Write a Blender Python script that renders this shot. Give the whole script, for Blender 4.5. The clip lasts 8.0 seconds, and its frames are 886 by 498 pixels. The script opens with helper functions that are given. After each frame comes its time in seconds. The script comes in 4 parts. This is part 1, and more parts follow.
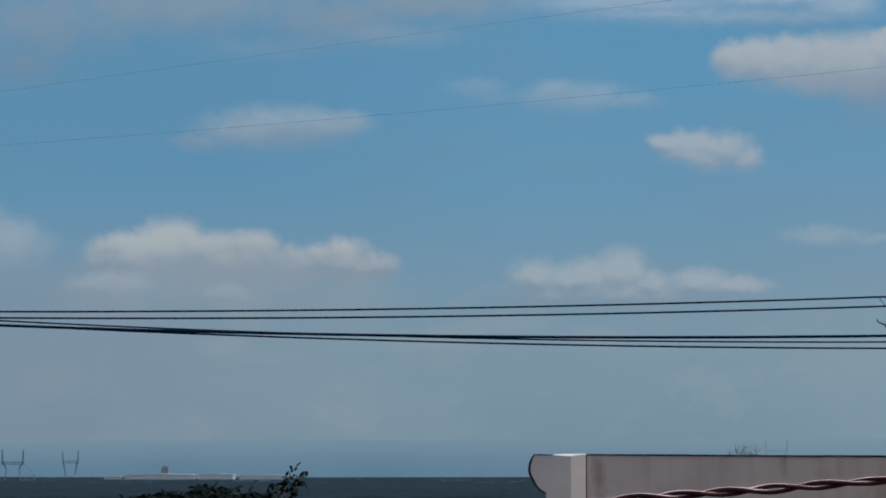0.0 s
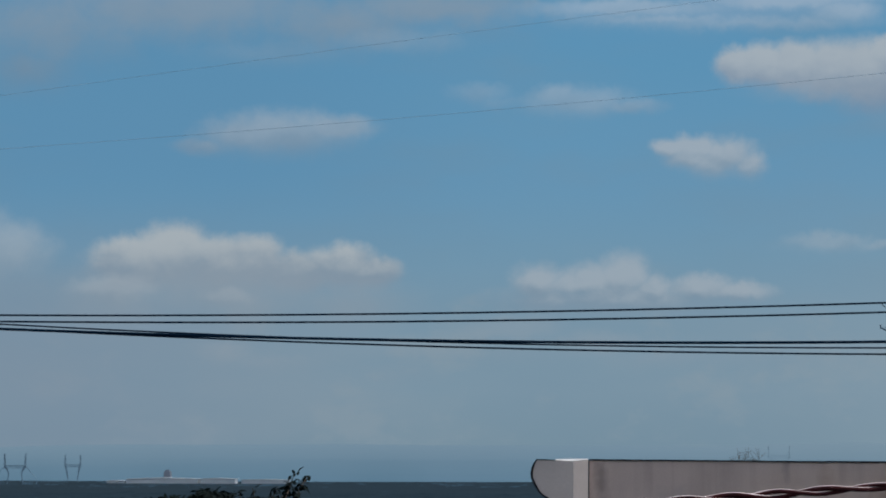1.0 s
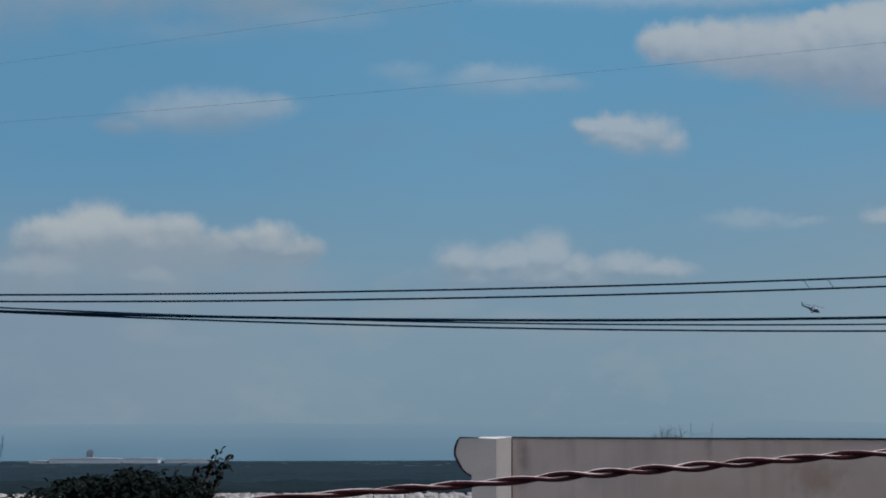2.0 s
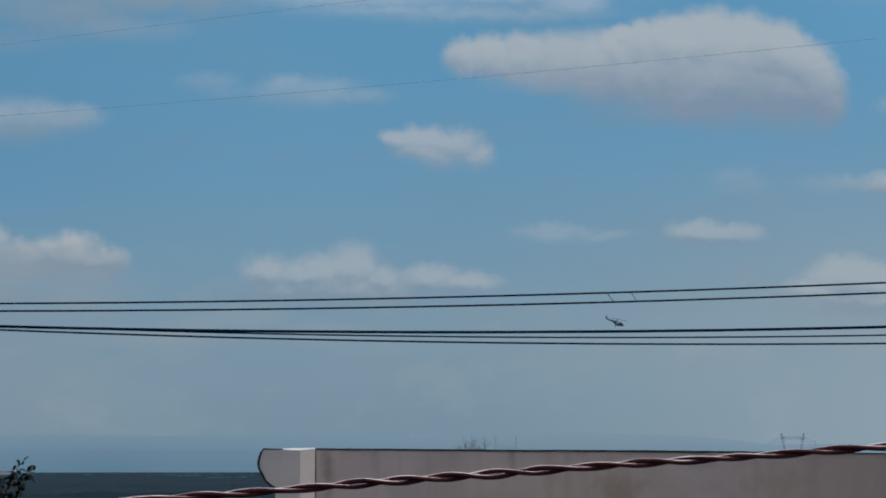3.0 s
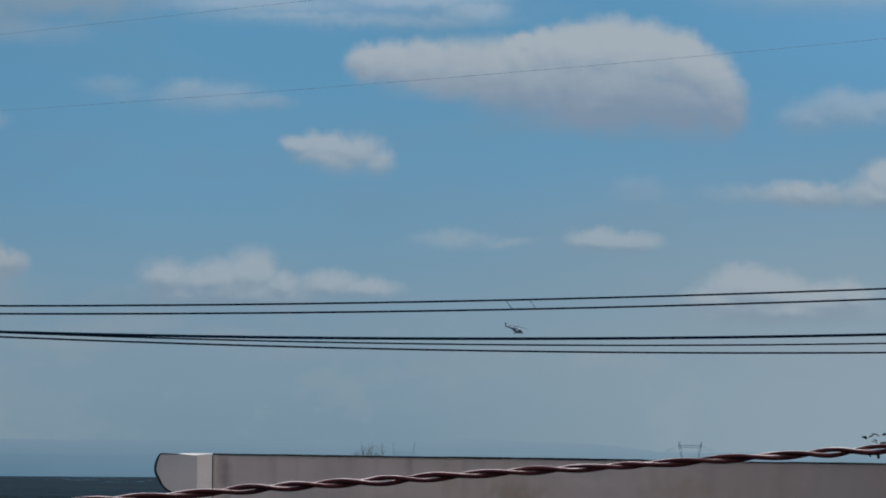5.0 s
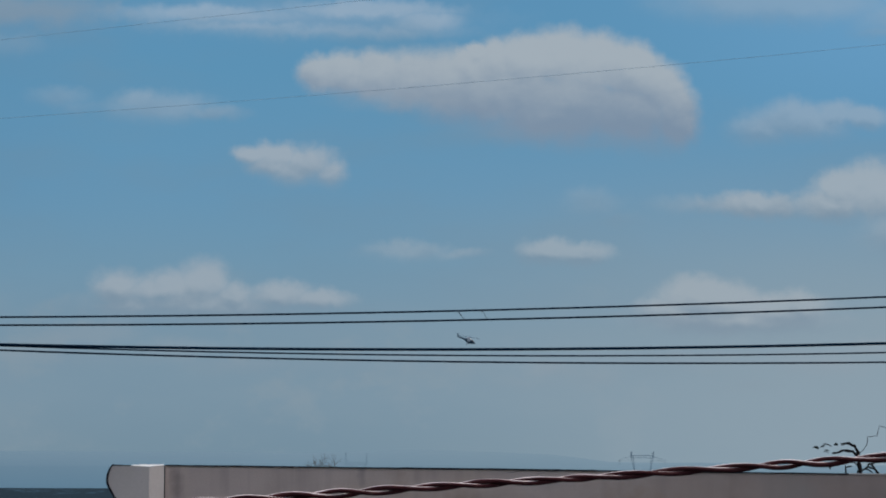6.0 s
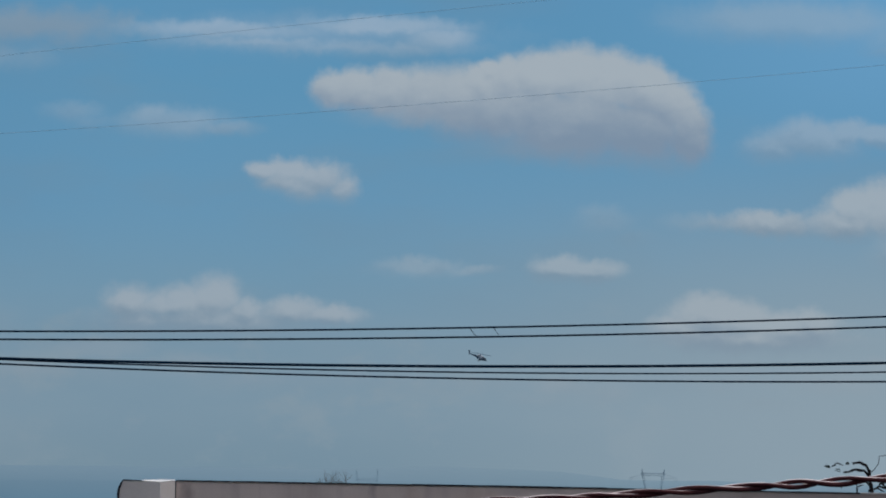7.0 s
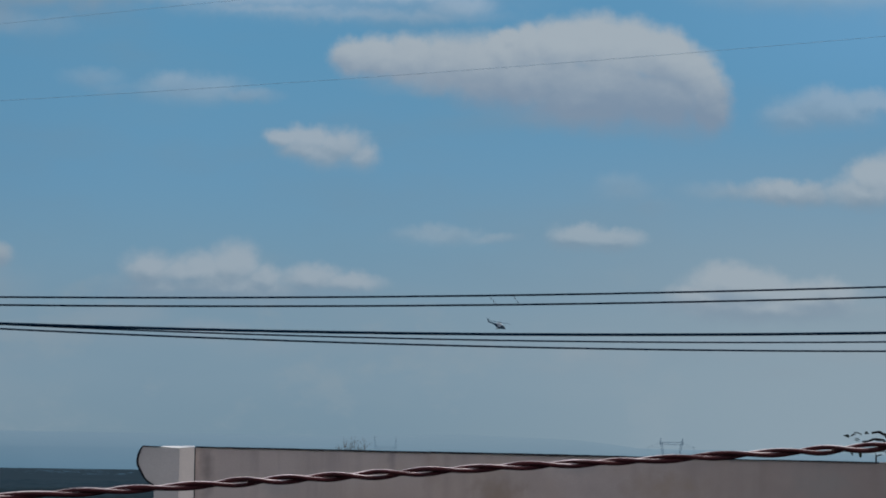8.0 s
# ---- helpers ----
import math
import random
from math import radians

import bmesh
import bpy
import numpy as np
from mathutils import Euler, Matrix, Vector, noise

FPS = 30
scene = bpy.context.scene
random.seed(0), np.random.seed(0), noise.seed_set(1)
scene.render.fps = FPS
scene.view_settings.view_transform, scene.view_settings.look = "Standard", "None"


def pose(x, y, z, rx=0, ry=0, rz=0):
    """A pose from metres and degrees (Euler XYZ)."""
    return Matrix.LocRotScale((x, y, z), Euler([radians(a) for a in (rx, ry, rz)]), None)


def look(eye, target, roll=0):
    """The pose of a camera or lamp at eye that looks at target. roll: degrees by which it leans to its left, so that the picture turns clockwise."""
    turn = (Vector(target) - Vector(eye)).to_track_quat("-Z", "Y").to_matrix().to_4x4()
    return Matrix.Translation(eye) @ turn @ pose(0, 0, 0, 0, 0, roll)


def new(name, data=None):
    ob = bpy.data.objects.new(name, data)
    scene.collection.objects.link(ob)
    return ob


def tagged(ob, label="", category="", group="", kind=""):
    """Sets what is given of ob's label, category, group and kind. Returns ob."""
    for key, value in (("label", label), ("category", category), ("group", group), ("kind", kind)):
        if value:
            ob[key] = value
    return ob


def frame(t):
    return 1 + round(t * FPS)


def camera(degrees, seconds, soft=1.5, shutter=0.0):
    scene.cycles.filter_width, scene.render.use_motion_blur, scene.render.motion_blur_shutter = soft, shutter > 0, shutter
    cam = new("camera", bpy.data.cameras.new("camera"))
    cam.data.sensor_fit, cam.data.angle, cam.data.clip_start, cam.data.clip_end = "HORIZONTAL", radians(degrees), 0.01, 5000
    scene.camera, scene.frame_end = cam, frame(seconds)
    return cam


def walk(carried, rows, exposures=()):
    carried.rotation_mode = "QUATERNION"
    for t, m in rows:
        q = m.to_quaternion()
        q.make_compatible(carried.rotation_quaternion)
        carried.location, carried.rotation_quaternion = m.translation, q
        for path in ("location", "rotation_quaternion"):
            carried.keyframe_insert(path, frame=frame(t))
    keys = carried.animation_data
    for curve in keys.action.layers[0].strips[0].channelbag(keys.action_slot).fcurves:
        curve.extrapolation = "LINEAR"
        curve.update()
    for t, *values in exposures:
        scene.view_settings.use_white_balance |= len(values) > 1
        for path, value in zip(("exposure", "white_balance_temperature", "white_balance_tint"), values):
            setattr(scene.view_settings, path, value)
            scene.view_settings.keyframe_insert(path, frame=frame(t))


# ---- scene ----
cam = camera(14.888, 8.0, soft=1.9)
PATH = [
    # seconds, east, height, turn to the right, tilt up, lean
    (0, -0.0140, 10.0105, -2.374, 3.729, 0.00),
    (0.1, -0.0140, 10.0105, -2.303, 3.862, 0.08),
    (0.2, -0.0140, 10.0105, -2.329, 4.039, 0.16),
    (0.3, -0.0140, 10.0105, -2.345, 4.071, 0.24),
    (0.4, -0.0140, 10.0105, -2.504, 4.101, 0.32),
    (0.5, -0.0140, 10.0105, -2.473, 4.095, 0.40),
    (0.6, -0.0140, 10.0105, -2.497, 4.126, 0.35),
    (0.7, -0.0140, 10.0105, -2.531, 4.130, 0.30),
    (0.8, -0.0140, 10.0105, -2.603, 4.030, 0.25),
    (0.9, -0.0140, 10.0105, -2.542, 3.868, 0.20),
    (1, -0.0140, 10.0105, -2.424, 3.809, 0.15),
    (1.1, -0.0140, 10.0105, -2.251, 3.809, 0.13),
    (1.2, -0.0140, 10.0105, -1.944, 3.705, 0.11),
    (2.3, -0.0140, 10.0035, -0.429, 3.420, -0.20),
    (2.4, -0.0140, 10.0028, 0.041, 3.400, -0.25),
    (2.5, -0.0140, 10.0020, 0.615, 3.380, -0.30),
    (2.6, -0.0126, 10.0019, 0.864, 3.409, -0.20),
    (2.7, -0.0112, 10.0018, 1.399, 3.400, -0.10),
    (2.8, -0.0098, 10.0017, 1.671, 3.458, -0.05),
    (2.9, -0.0084, 10.0016, 1.932, 3.503, 0.00),
    (3, -0.0070, 10.0015, 2.173, 3.653, 0.05),
    (3.1, -0.0056, 10.0015, 2.514, 3.624, 0.02),
    (3.2, -0.0042, 10.0014, 2.920, 3.519, -0.02),
    (3.3, -0.0028, 10.0013, 3.069, 3.536, -0.04),
    (3.4, -0.0014, 10.0012, 3.295, 3.510, -0.08),
    (3.5, 0.0000, 10.0011, 3.377, 3.530, -0.11),
    (3.6, 0.0000, 10.0011, 3.535, 3.506, -0.01),
    (3.8, 0.0000, 10.0011, 3.564, 3.667, 0.19),
    (4, 0.0000, 10.0011, 3.488, 3.772, 0.40),
    (4.2, 0.0000, 10.0011, 3.448, 3.755, 0.44),
    (4.4, 0.0000, 10.0011, 3.607, 3.749, 0.48),
    (4.5, 0.0000, 10.0011, 3.569, 3.740, 0.50),
    (4.6, 0.0000, 10.0012, 3.664, 3.721, 0.49),
    (4.7, 0.0000, 10.0013, 3.722, 3.712, 0.48),
    (5.8, 0.0000, 10.0036, 4.546, 4.015, 0.35),
    (5.9, 0.0000, 10.0038, 4.637, 3.998, 0.34),
    (6, 0.0000, 10.0039, 4.676, 3.950, 0.33),
    (6.1, -0.0003, 10.0040, 4.798, 3.914, 0.36),
    (6.2, -0.0006, 10.0040, 4.919, 3.974, 0.38),
    (6.3, -0.0009, 10.0041, 4.974, 4.119, 0.41),
    (6.4, -0.0012, 10.0041, 5.228, 4.133, 0.43),
    (6.5, -0.0015, 10.0042, 5.141, 4.144, 0.46),
    (6.6, -0.0018, 10.0043, 4.900, 4.212, 0.50),
    (6.7, -0.0021, 10.0043, 4.811, 4.263, 0.55),
    (6.8, -0.0024, 10.0044, 4.837, 4.256, 0.58),
    (6.9, -0.0027, 10.0044, 4.616, 4.247, 0.63),
    (7, -0.0030, 10.0045, 4.471, 4.230, 0.67),
    (7.1, -0.0034, 10.0045, 4.373, 4.184, 0.73),
    (7.2, -0.0038, 10.0034, 4.493, 4.142, 0.80),
    (7.3, -0.0042, 10.0034, 4.338, 4.107, 0.86),
    (7.4, -0.0046, 10.0035, 4.146, 4.059, 0.93),
    (7.5, -0.0050, 10.0035, 4.362, 3.924, 0.99),
    (7.6, -0.0060, 10.0028, 4.224, 3.889, 0.98),
    (7.8, -0.0080, 10.0026, 4.152, 3.930, 0.96),
    (8, -0.0100, 10.0012, 4.153, 3.686, 0.93),
]
walk(cam, [(t, pose(x, 0, z, 90 + tilt, 0, -turn) @ pose(0, 0, 0, 0, 0, lean)) for t, x, z, turn, tilt, lean in PATH])

# ---- sky and sun ----
FAR = 6000.0          # sky coordinates: U, V in units of 1/6000 of the distance, V from the parapet's top
SUN_EL, SUN_AZ = 54.0, 91.0
sun_way = Vector((math.sin(radians(SUN_AZ)) * math.cos(radians(SUN_EL)), math.cos(radians(SUN_AZ)) * math.cos(radians(SUN_EL)), math.sin(radians(SUN_EL))))
sun = new("sun", bpy.data.lights.new("sun", "SUN"))
sun.data.energy, sun.data.angle, sun.data.color = 2.2, radians(0.6), (1.0, 0.95, 0.88)
sun.matrix_world = look(sun_way * 60, (0, 0, 0))

world = bpy.data.worlds.new("sky")
scene.world = world
world.use_nodes = True
wn, wl = world.node_tree.nodes, world.node_tree.links
wn.clear()


def node(kind, **values):
    n = wn.new(kind)
    for key, value in values.items():
        if key == "op":
            n.operation = value
        elif key == "blend":
            n.blend_type = value
    return n


def plug(socket, value):
    if isinstance(value, bpy.types.NodeSocket):
        wl.new(value, socket)
    else:
        socket.default_value = value


def maths(op, *args, clamp=False):
    n = node("ShaderNodeMath", op=op)
    n.use_clamp = clamp
    for s, a in zip(n.inputs, args):
        plug(s, a)
    return n.outputs[0]


def vmaths(op, *args):
    n = node("ShaderNodeVectorMath", op=op)
    for s, a in zip(n.inputs, args):
        plug(s, a)
    return n.outputs["Value"] if op in ("LENGTH", "DOT_PRODUCT") else n.outputs["Vector"]


def smooth(value, low, high, to_low=0.0, to_high=1.0):
    n = node("ShaderNodeMapRange")
    n.interpolation_type = "SMOOTHSTEP"
    for s, a in zip(n.inputs, (value, low, high, to_low, to_high)):
        plug(s, a)
    return n.outputs[0]


def blend(fac, a, b, kind="MIX"):
    n = node("ShaderNodeMixRGB", blend=kind)
    for s, v in zip(n.inputs, (fac, a, b)):
        plug(s, v)
    return n.outputs[0]


def tint(r, g, b):
    """An sRGB colour, 0 to 255, as linear light."""
    return tuple((c / 255 / 12.92) if c < 11 else ((c / 255 + 0.055) / 1.055) ** 2.4 for c in (r, g, b)) + (1.0,)


def fbm(vector, scale, detail, rough=0.55):
    n = node("ShaderNodeTexNoise")
    plug(n.inputs["Vector"], vector)
    n.inputs["Scale"].default_value, n.inputs["Detail"].default_value, n.inputs["Roughness"].default_value = scale, detail, rough
    return n


way = node("ShaderNodeTexCoord").outputs["Generated"]
split = node("ShaderNodeSeparateXYZ")
plug(split.inputs[0], way)
ahead = maths("MAXIMUM", split.outputs[1], 0.02)
U = maths("MULTIPLY", maths("DIVIDE", split.outputs[0], ahead), FAR / 100)
V = maths("SUBTRACT", maths("MULTIPLY", maths("DIVIDE", split.outputs[2], ahead), FAR / 100), 0.28)
join = node("ShaderNodeCombineXYZ")
plug(join.inputs[0], U), plug(join.inputs[1], V)
flat = join.outputs[0]

# clear sky: a hazy gradient over the horizon that goes over into the open sky above
sky = node("ShaderNodeTexSky")
sky.sky_type, sky.sun_disc = "NISHITA", False
sky.sun_elevation, sky.sun_rotation, sky.air_density, sky.dust_density = radians(SUN_EL), radians(SUN_AZ), 1.2, 2.0
STRENGTH = 0.1
ramp = node("ShaderNodeValToRGB")
plug(ramp.inputs[0], maths("DIVIDE", V, 10.0, clamp=True))
stops = [(0.0, (116, 141, 157)), (0.12, (122, 147, 164)), (0.24, (119, 147, 166)), (0.36, (110, 148, 173)), (0.5, (100, 147, 179)), (0.7, (92, 145, 180)), (1.0, (89, 143, 182))]
while len(ramp.color_ramp.elements) < len(stops):
    ramp.color_ramp.elements.new(0.5)
for e, (p, c) in zip(ramp.color_ramp.elements, stops):
    e.position, e.color = p, tint(*c)
patchy = fbm(vmaths("MULTIPLY", flat, (0.16, 0.42, 0.0)), 1.0, 4.0).outputs[0]
haze_low = smooth(V, 4.5, 1.0)
clear = blend(maths("MULTIPLY", maths("MULTIPLY", haze_low, smooth(patchy, 0.45, 0.7)), 0.5), ramp.outputs[0], tint(131, 150, 164))
clear = blend(maths("MULTIPLY", smooth(patchy, 0.55, 0.3), 0.3), clear, tint(112, 140, 160))
mottle = fbm(vmaths("MULTIPLY", vmaths("ADD", flat, (3.1, 8.4, 0.0)), (0.5, 0.75, 0.0)), 1.0, 5.0, 0.6).outputs[0]
clear = blend(maths("MULTIPLY", maths("MULTIPLY", smooth(V, 4.0, 2.2), smooth(mottle, 0.5, 0.68)), 0.5), clear, tint(135, 152, 164))

clear = blend(maths("MULTIPLY", maths("MULTIPLY", smooth(U, 1.0, 13.0), smooth(V, 7.0, 1.0)), 0.95), clear, tint(139, 158, 171))
clear = blend(maths("MULTIPLY", maths("MULTIPLY", smooth(U, -2.0, -11.0), smooth(V, 5.0, 2.0)), 0.55), clear, tint(121, 139, 158))
clear = blend(maths("MULTIPLY", smooth(U, 6.0, 14.0), smooth(V, 5.0, 8.0)), clear, tint(101, 154, 193))
clear = blend(maths("MULTIPLY", maths("MULTIPLY", smooth(U, 0.0, -7.0), smooth(V, 3.0, 5.5)), 0.6), clear, tint(89, 137, 171))

# clouds: each one a heap of rounded lobes with torn edges, lit from above and from the sun's side
LIT, SHADE = (164, 175, 184), (126, 145, 162)
TO_SUN = (0.07, 0.13, 0.0)


def cloud_field(at):
    """The bent plane in which the lobes lie, and the unevenness of their edges, seen from the place at."""
    wob_a = fbm(at, 0.9, 3.0).outputs["Color"]
    wob_b = fbm(vmaths("ADD", at, (7.3, 2.1, 0.0)), 3.2, 5.0, 0.6).outputs["Color"]
    bend = vmaths("ADD", vmaths("MULTIPLY", vmaths("SUBTRACT", wob_a, (0.5, 0.5, 0.5)), (0.26, 0.16, 0.0)), vmaths("MULTIPLY", vmaths("SUBTRACT", wob_b, (0.5, 0.5, 0.5)), (0.30, 0.26, 0.0)))
    torn_edge = fbm(vmaths("ADD", at, (1.7, 5.2, 0.0)), 1.6, 6.0, 0.6).outputs[0]
    return vmaths("ADD", at, bend), maths("SUBTRACT", torn_edge, 0.5)


HERE, SUNWARD = cloud_field(flat), cloud_field(vmaths("ADD", flat, TO_SUN))
fluff = fbm(vmaths("MULTIPLY", flat, (1.0, 1.4, 0.0)), 1.1, 4.0, 0.55).outputs[0]
picture = clear


def heap(lobes, field, torn):
    """How deep inside the heap of lobes a place lies."""
    body = None
    for u, v, a, b in lobes:
        reach = vmaths("LENGTH", vmaths("MULTIPLY", vmaths("SUBTRACT", field[0], (u / 100, v / 100, 0.0)), (100 / a, 100 / b, 0.0)))
        d = maths("SUBTRACT", 1.0, reach)
        if body is None:
            body = d
        else:
            n = node("ShaderNodeMath", op="SMOOTH_MAX")
            plug(n.inputs[0], body), plug(n.inputs[1], d), plug(n.inputs[2], 0.15)
            body = n.outputs[0]
    return maths("ADD", body, maths("MULTIPLY", field[1], torn))


def cloud(lobes, top, base, opacity=0.9, soft=0.3, lit=LIT, shade=SHADE, foot=None, torn=0.5, side=(0.0, 0.0)):
    """Lobes: centre U, V and half sizes, in hundredths of FAR; top and base: the heights between which it goes from lit to shaded; foot: where it thins out below; side: from which U on, and how fast, the sunward flank brightens."""
    global picture
    body = heap(lobes, HERE, torn)
    crisp = smooth(V, base / 100, top / 100, 1.7 * soft, 0.9 * soft)
    cover = maths("MULTIPLY", smooth(body, -0.36, crisp), opacity)
    low = (base - 10 if foot is None else foot) / 100
    fade = smooth(V, low - 0.35, low + 0.5, 0.2, 1.0)
    cover = maths("MULTIPLY", cover, fade)
    lift = maths("ADD", V, maths("MULTIPLY", maths("SUBTRACT", fluff, 0.5), 0.9))
    if soft < 0.6:
        # relief: the side of every lobe that falls off towards the sun is brighter
        relief = maths("SUBTRACT", body, heap(lobes, SUNWARD, torn))
        lift = maths("ADD", lift, maths("MULTIPLY", maths("MINIMUM", maths("MAXIMUM", relief, -0.5), 0.5), 0.42))
    if side[1]:
        lift = maths("ADD", lift, maths("MULTIPLY", maths("MAXIMUM", maths("SUBTRACT", U, side[0]), 0.0), side[1]))
    light = smooth(lift, base / 100, top / 100)
    picture = blend(cover, picture, blend(light, tint(*shade), tint(*lit)))


# heaped cloud over the wires, to the west
cloud([(-805, 347, 84, 46), (-736, 359, 69, 57), (-651, 345, 81, 48), (-591, 347, 62, 46), (-511, 331, 81, 36), (-436, 339, 69, 41), (-381, 329, 56, 27)], 399, 315, 0.93, lit=(167, 176, 182), foot=270)
cloud([(-641, 287, 47, 17), (-845, 301, 78, 25)], 325, 246, 0.5, 0.5)
cloud([(-645, 286, 269, 85), (-835, 266, 146, 80), (-425, 266, 134, 57)], 355, 197, 0.62, 0.9, (143, 155, 166), (130, 146, 160))
cloud([(-1035, 366, 84, 55), (-1085, 335, 101, 68), (-1125, 414, 90, 46), (-1065, 256, 134, 103)], 414, 296, 0.55, 0.6)
# low heap in the middle
cloud([(-82, 309, 47, 39), (-4, 307, 81, 30), (66, 318, 48, 48), (10, 312, 60, 34), (120, 299, 47, 28), (201, 301, 69, 27), (268, 294, 69, 21), (56, 280, 213, 34), (-64, 276, 78, 34)], 335, 264, 0.74, 0.5, (160, 171, 181), foot=240)
# thin drifting cloud
cloud([(-541, 575, 134, 46), (-621, 571, 78, 36), (-451, 585, 81, 28), (-681, 554, 54, 18)], 623, 527, 0.68, 0.6, (156, 170, 183), (122, 143, 162))
cloud([(-190, 646, 54, 23), (-164, 630, 45, 16)], 670, 621, 0.4, 0.7, (146, 168, 187), (124, 148, 170))
cloud([(-10, 630, 106, 30), (-50, 645, 45, 23), (76, 623, 67, 16)], 658, 596, 0.55, 0.65, (152, 171, 188), (126, 148, 168))
# small bright one
cloud([(151, 550, 36, 17), (195, 550, 50, 26), (246, 538, 56, 34), (290, 519, 34, 26), (223, 524, 62, 28), (187, 534, 54, 24)], 572, 492, 0.84, 0.5, (160, 172, 183), (134, 152, 168), torn=0.45)
# the big cloud, with a grey base
cloud([(268, 700, 40, 32), (314, 698, 50, 38), (372, 694, 58, 44), (432, 686, 66, 52), (497, 680, 76, 62), (534, 712, 46, 38), (550, 742, 22, 20), (580, 724, 42, 40), (642, 724, 60, 50), (702, 729, 62, 56), (770, 723, 66, 54), (830, 706, 62, 54), (880, 678, 50, 52), (908, 643, 42, 50), (910, 618, 44, 44), (707, 650, 150, 58), (587, 664, 130, 58), (822, 634, 105, 58), (692, 632, 130, 54)], 752, 606, 0.95, 0.32, LIT, (124, 143, 164), foot=556, side=(8.3, 0.2), torn=0.45)
cloud([(418, 652, 140, 22), (608, 592, 150, 24), (758, 576, 130, 20), (866, 572, 70, 26)], 680, 575, 0.42, 0.9, (146, 160, 174), (124, 142, 160), foot=545)
# long streak overhead
cloud([(246, 794, 347, 41)], 822, 734, 0.34, 0.9, (150, 170, 190), (130, 154, 176), torn=0.8)
cloud([(56, 800, 168, 18), (136, 780, 168, 11), (286, 774, 269, 15), (366, 816, 146, 17), (464, 791, 62, 25)], 814, 749, 0.5, 0.75, (166, 182, 198), (142, 163, 182), torn=0.8)
# grey veil
cloud([(-958, 762, 190, 80), (-738, 800, 330, 70), (-438, 775, 170, 55), (-1002, 690, 110, 60), (-282, 800, 220, 40)], 840, 660, 0.8, 0.95, (130, 150, 168), (114, 137, 157), torn=1.1)
cloud([(-562, 716, 170, 26), (-332, 740, 130, 24), (-1062, 590, 70, 14)], 760, 690, 0.3, 0.9, (142, 162, 180), (122, 146, 166), torn=0.9)
cloud([(1095, 837, 224, 46), (1345, 808, 134, 46), (1285, 788, 67, 16)], 847, 768, 0.35, 0.7)
# behind the big cloud
cloud([(1133, 623, 103, 39), (1195, 638, 49, 28), (1070, 607, 69, 32), (1250, 630, 56, 23)], 655, 581, 0.56, 0.55, (156, 172, 187), (126, 147, 167))
cloud([(1279, 500, 94, 52), (1187, 475, 83, 30), (1217, 504, 58, 34), (1055, 471, 106, 25), (1357, 492, 78, 57)], 522, 424, 0.8, 0.45)
cloud([(1337, 414, 95, 46)], 443, 384, 0.5, 0.6)
cloud([(681, 383, 60, 25), (737, 380, 60, 23)], 402, 357, 0.62, 0.45)
cloud([(428, 380, 90, 21), (515, 378, 56, 11)], 396, 361, 0.42, 0.7)
cloud([(758, 469, 58, 34), (808, 444, 47, 16), (925, 473, 67, 21)], 497, 433, 0.24, 0.8)
cloud([(953, 305, 85, 39), (1007, 296, 69, 36), (1087, 284, 103, 32), (898, 281, 69, 28), (1133, 292, 49, 30), (1015, 266, 190, 30)], 320, 231, 0.78, 0.42, (161, 172, 181), foot=215)
cloud([(375, 177, 336, 28), (-255, 187, 280, 34), (895, 187, 224, 28)], 217, 148, 0.22, 0.9, (146, 156, 166), (128, 146, 160))
# faint scraps in the haze
cloud([(695, 173, 67, 18), (765, 158, 52, 25), (635, 148, 78, 16)], 192, 138, 0.3, 0.8, (150, 160, 169), (132, 149, 163))
cloud([(-641, 185, 52, 25), (-565, 169, 101, 18), (-335, 148, 90, 21)], 207, 138, 0.28, 0.8, (148, 158, 168), (130, 147, 162))
cloud([(26, 203, 90, 23), (126, 177, 78, 18), (-134, 232, 90, 21)], 227, 148, 0.3, 0.8, (148, 158, 168), (130, 147, 162))
cloud([(1175, 187, 101, 27), (1295, 217, 90, 23), (1045, 148, 78, 18)], 227, 138, 0.28, 0.8, (152, 161, 170), (134, 150, 163))

high = smooth(maths("ADD", split.outputs[2], 0.0), 0.20, 0.5)
high = maths("MAXIMUM", high, smooth(split.outputs[1], 0.55, 0.2))
scaled = blend(1.0, picture, (1 / STRENGTH, 1 / STRENGTH, 1 / STRENGTH, 1.0), "MULTIPLY")
# bright broken cloud added over the unseen sky, to brighten the shaded wall
broken = smooth(fbm(way, 2.6, 6.0, 0.6).outputs[0], 0.44, 0.66)
upper = blend(broken, blend(1.0, sky.outputs[0], (1.3, 1.3, 1.3, 1.0), "MULTIPLY"), (8.5, 8.6, 8.9, 1.0))
out_colour = blend(high, scaled, upper)
back = node("ShaderNodeBackground")
plug(back.inputs[0], out_colour)
back.inputs[1].default_value = STRENGTH
plug(node("ShaderNodeOutputWorld").inputs[0], back.outputs[0])

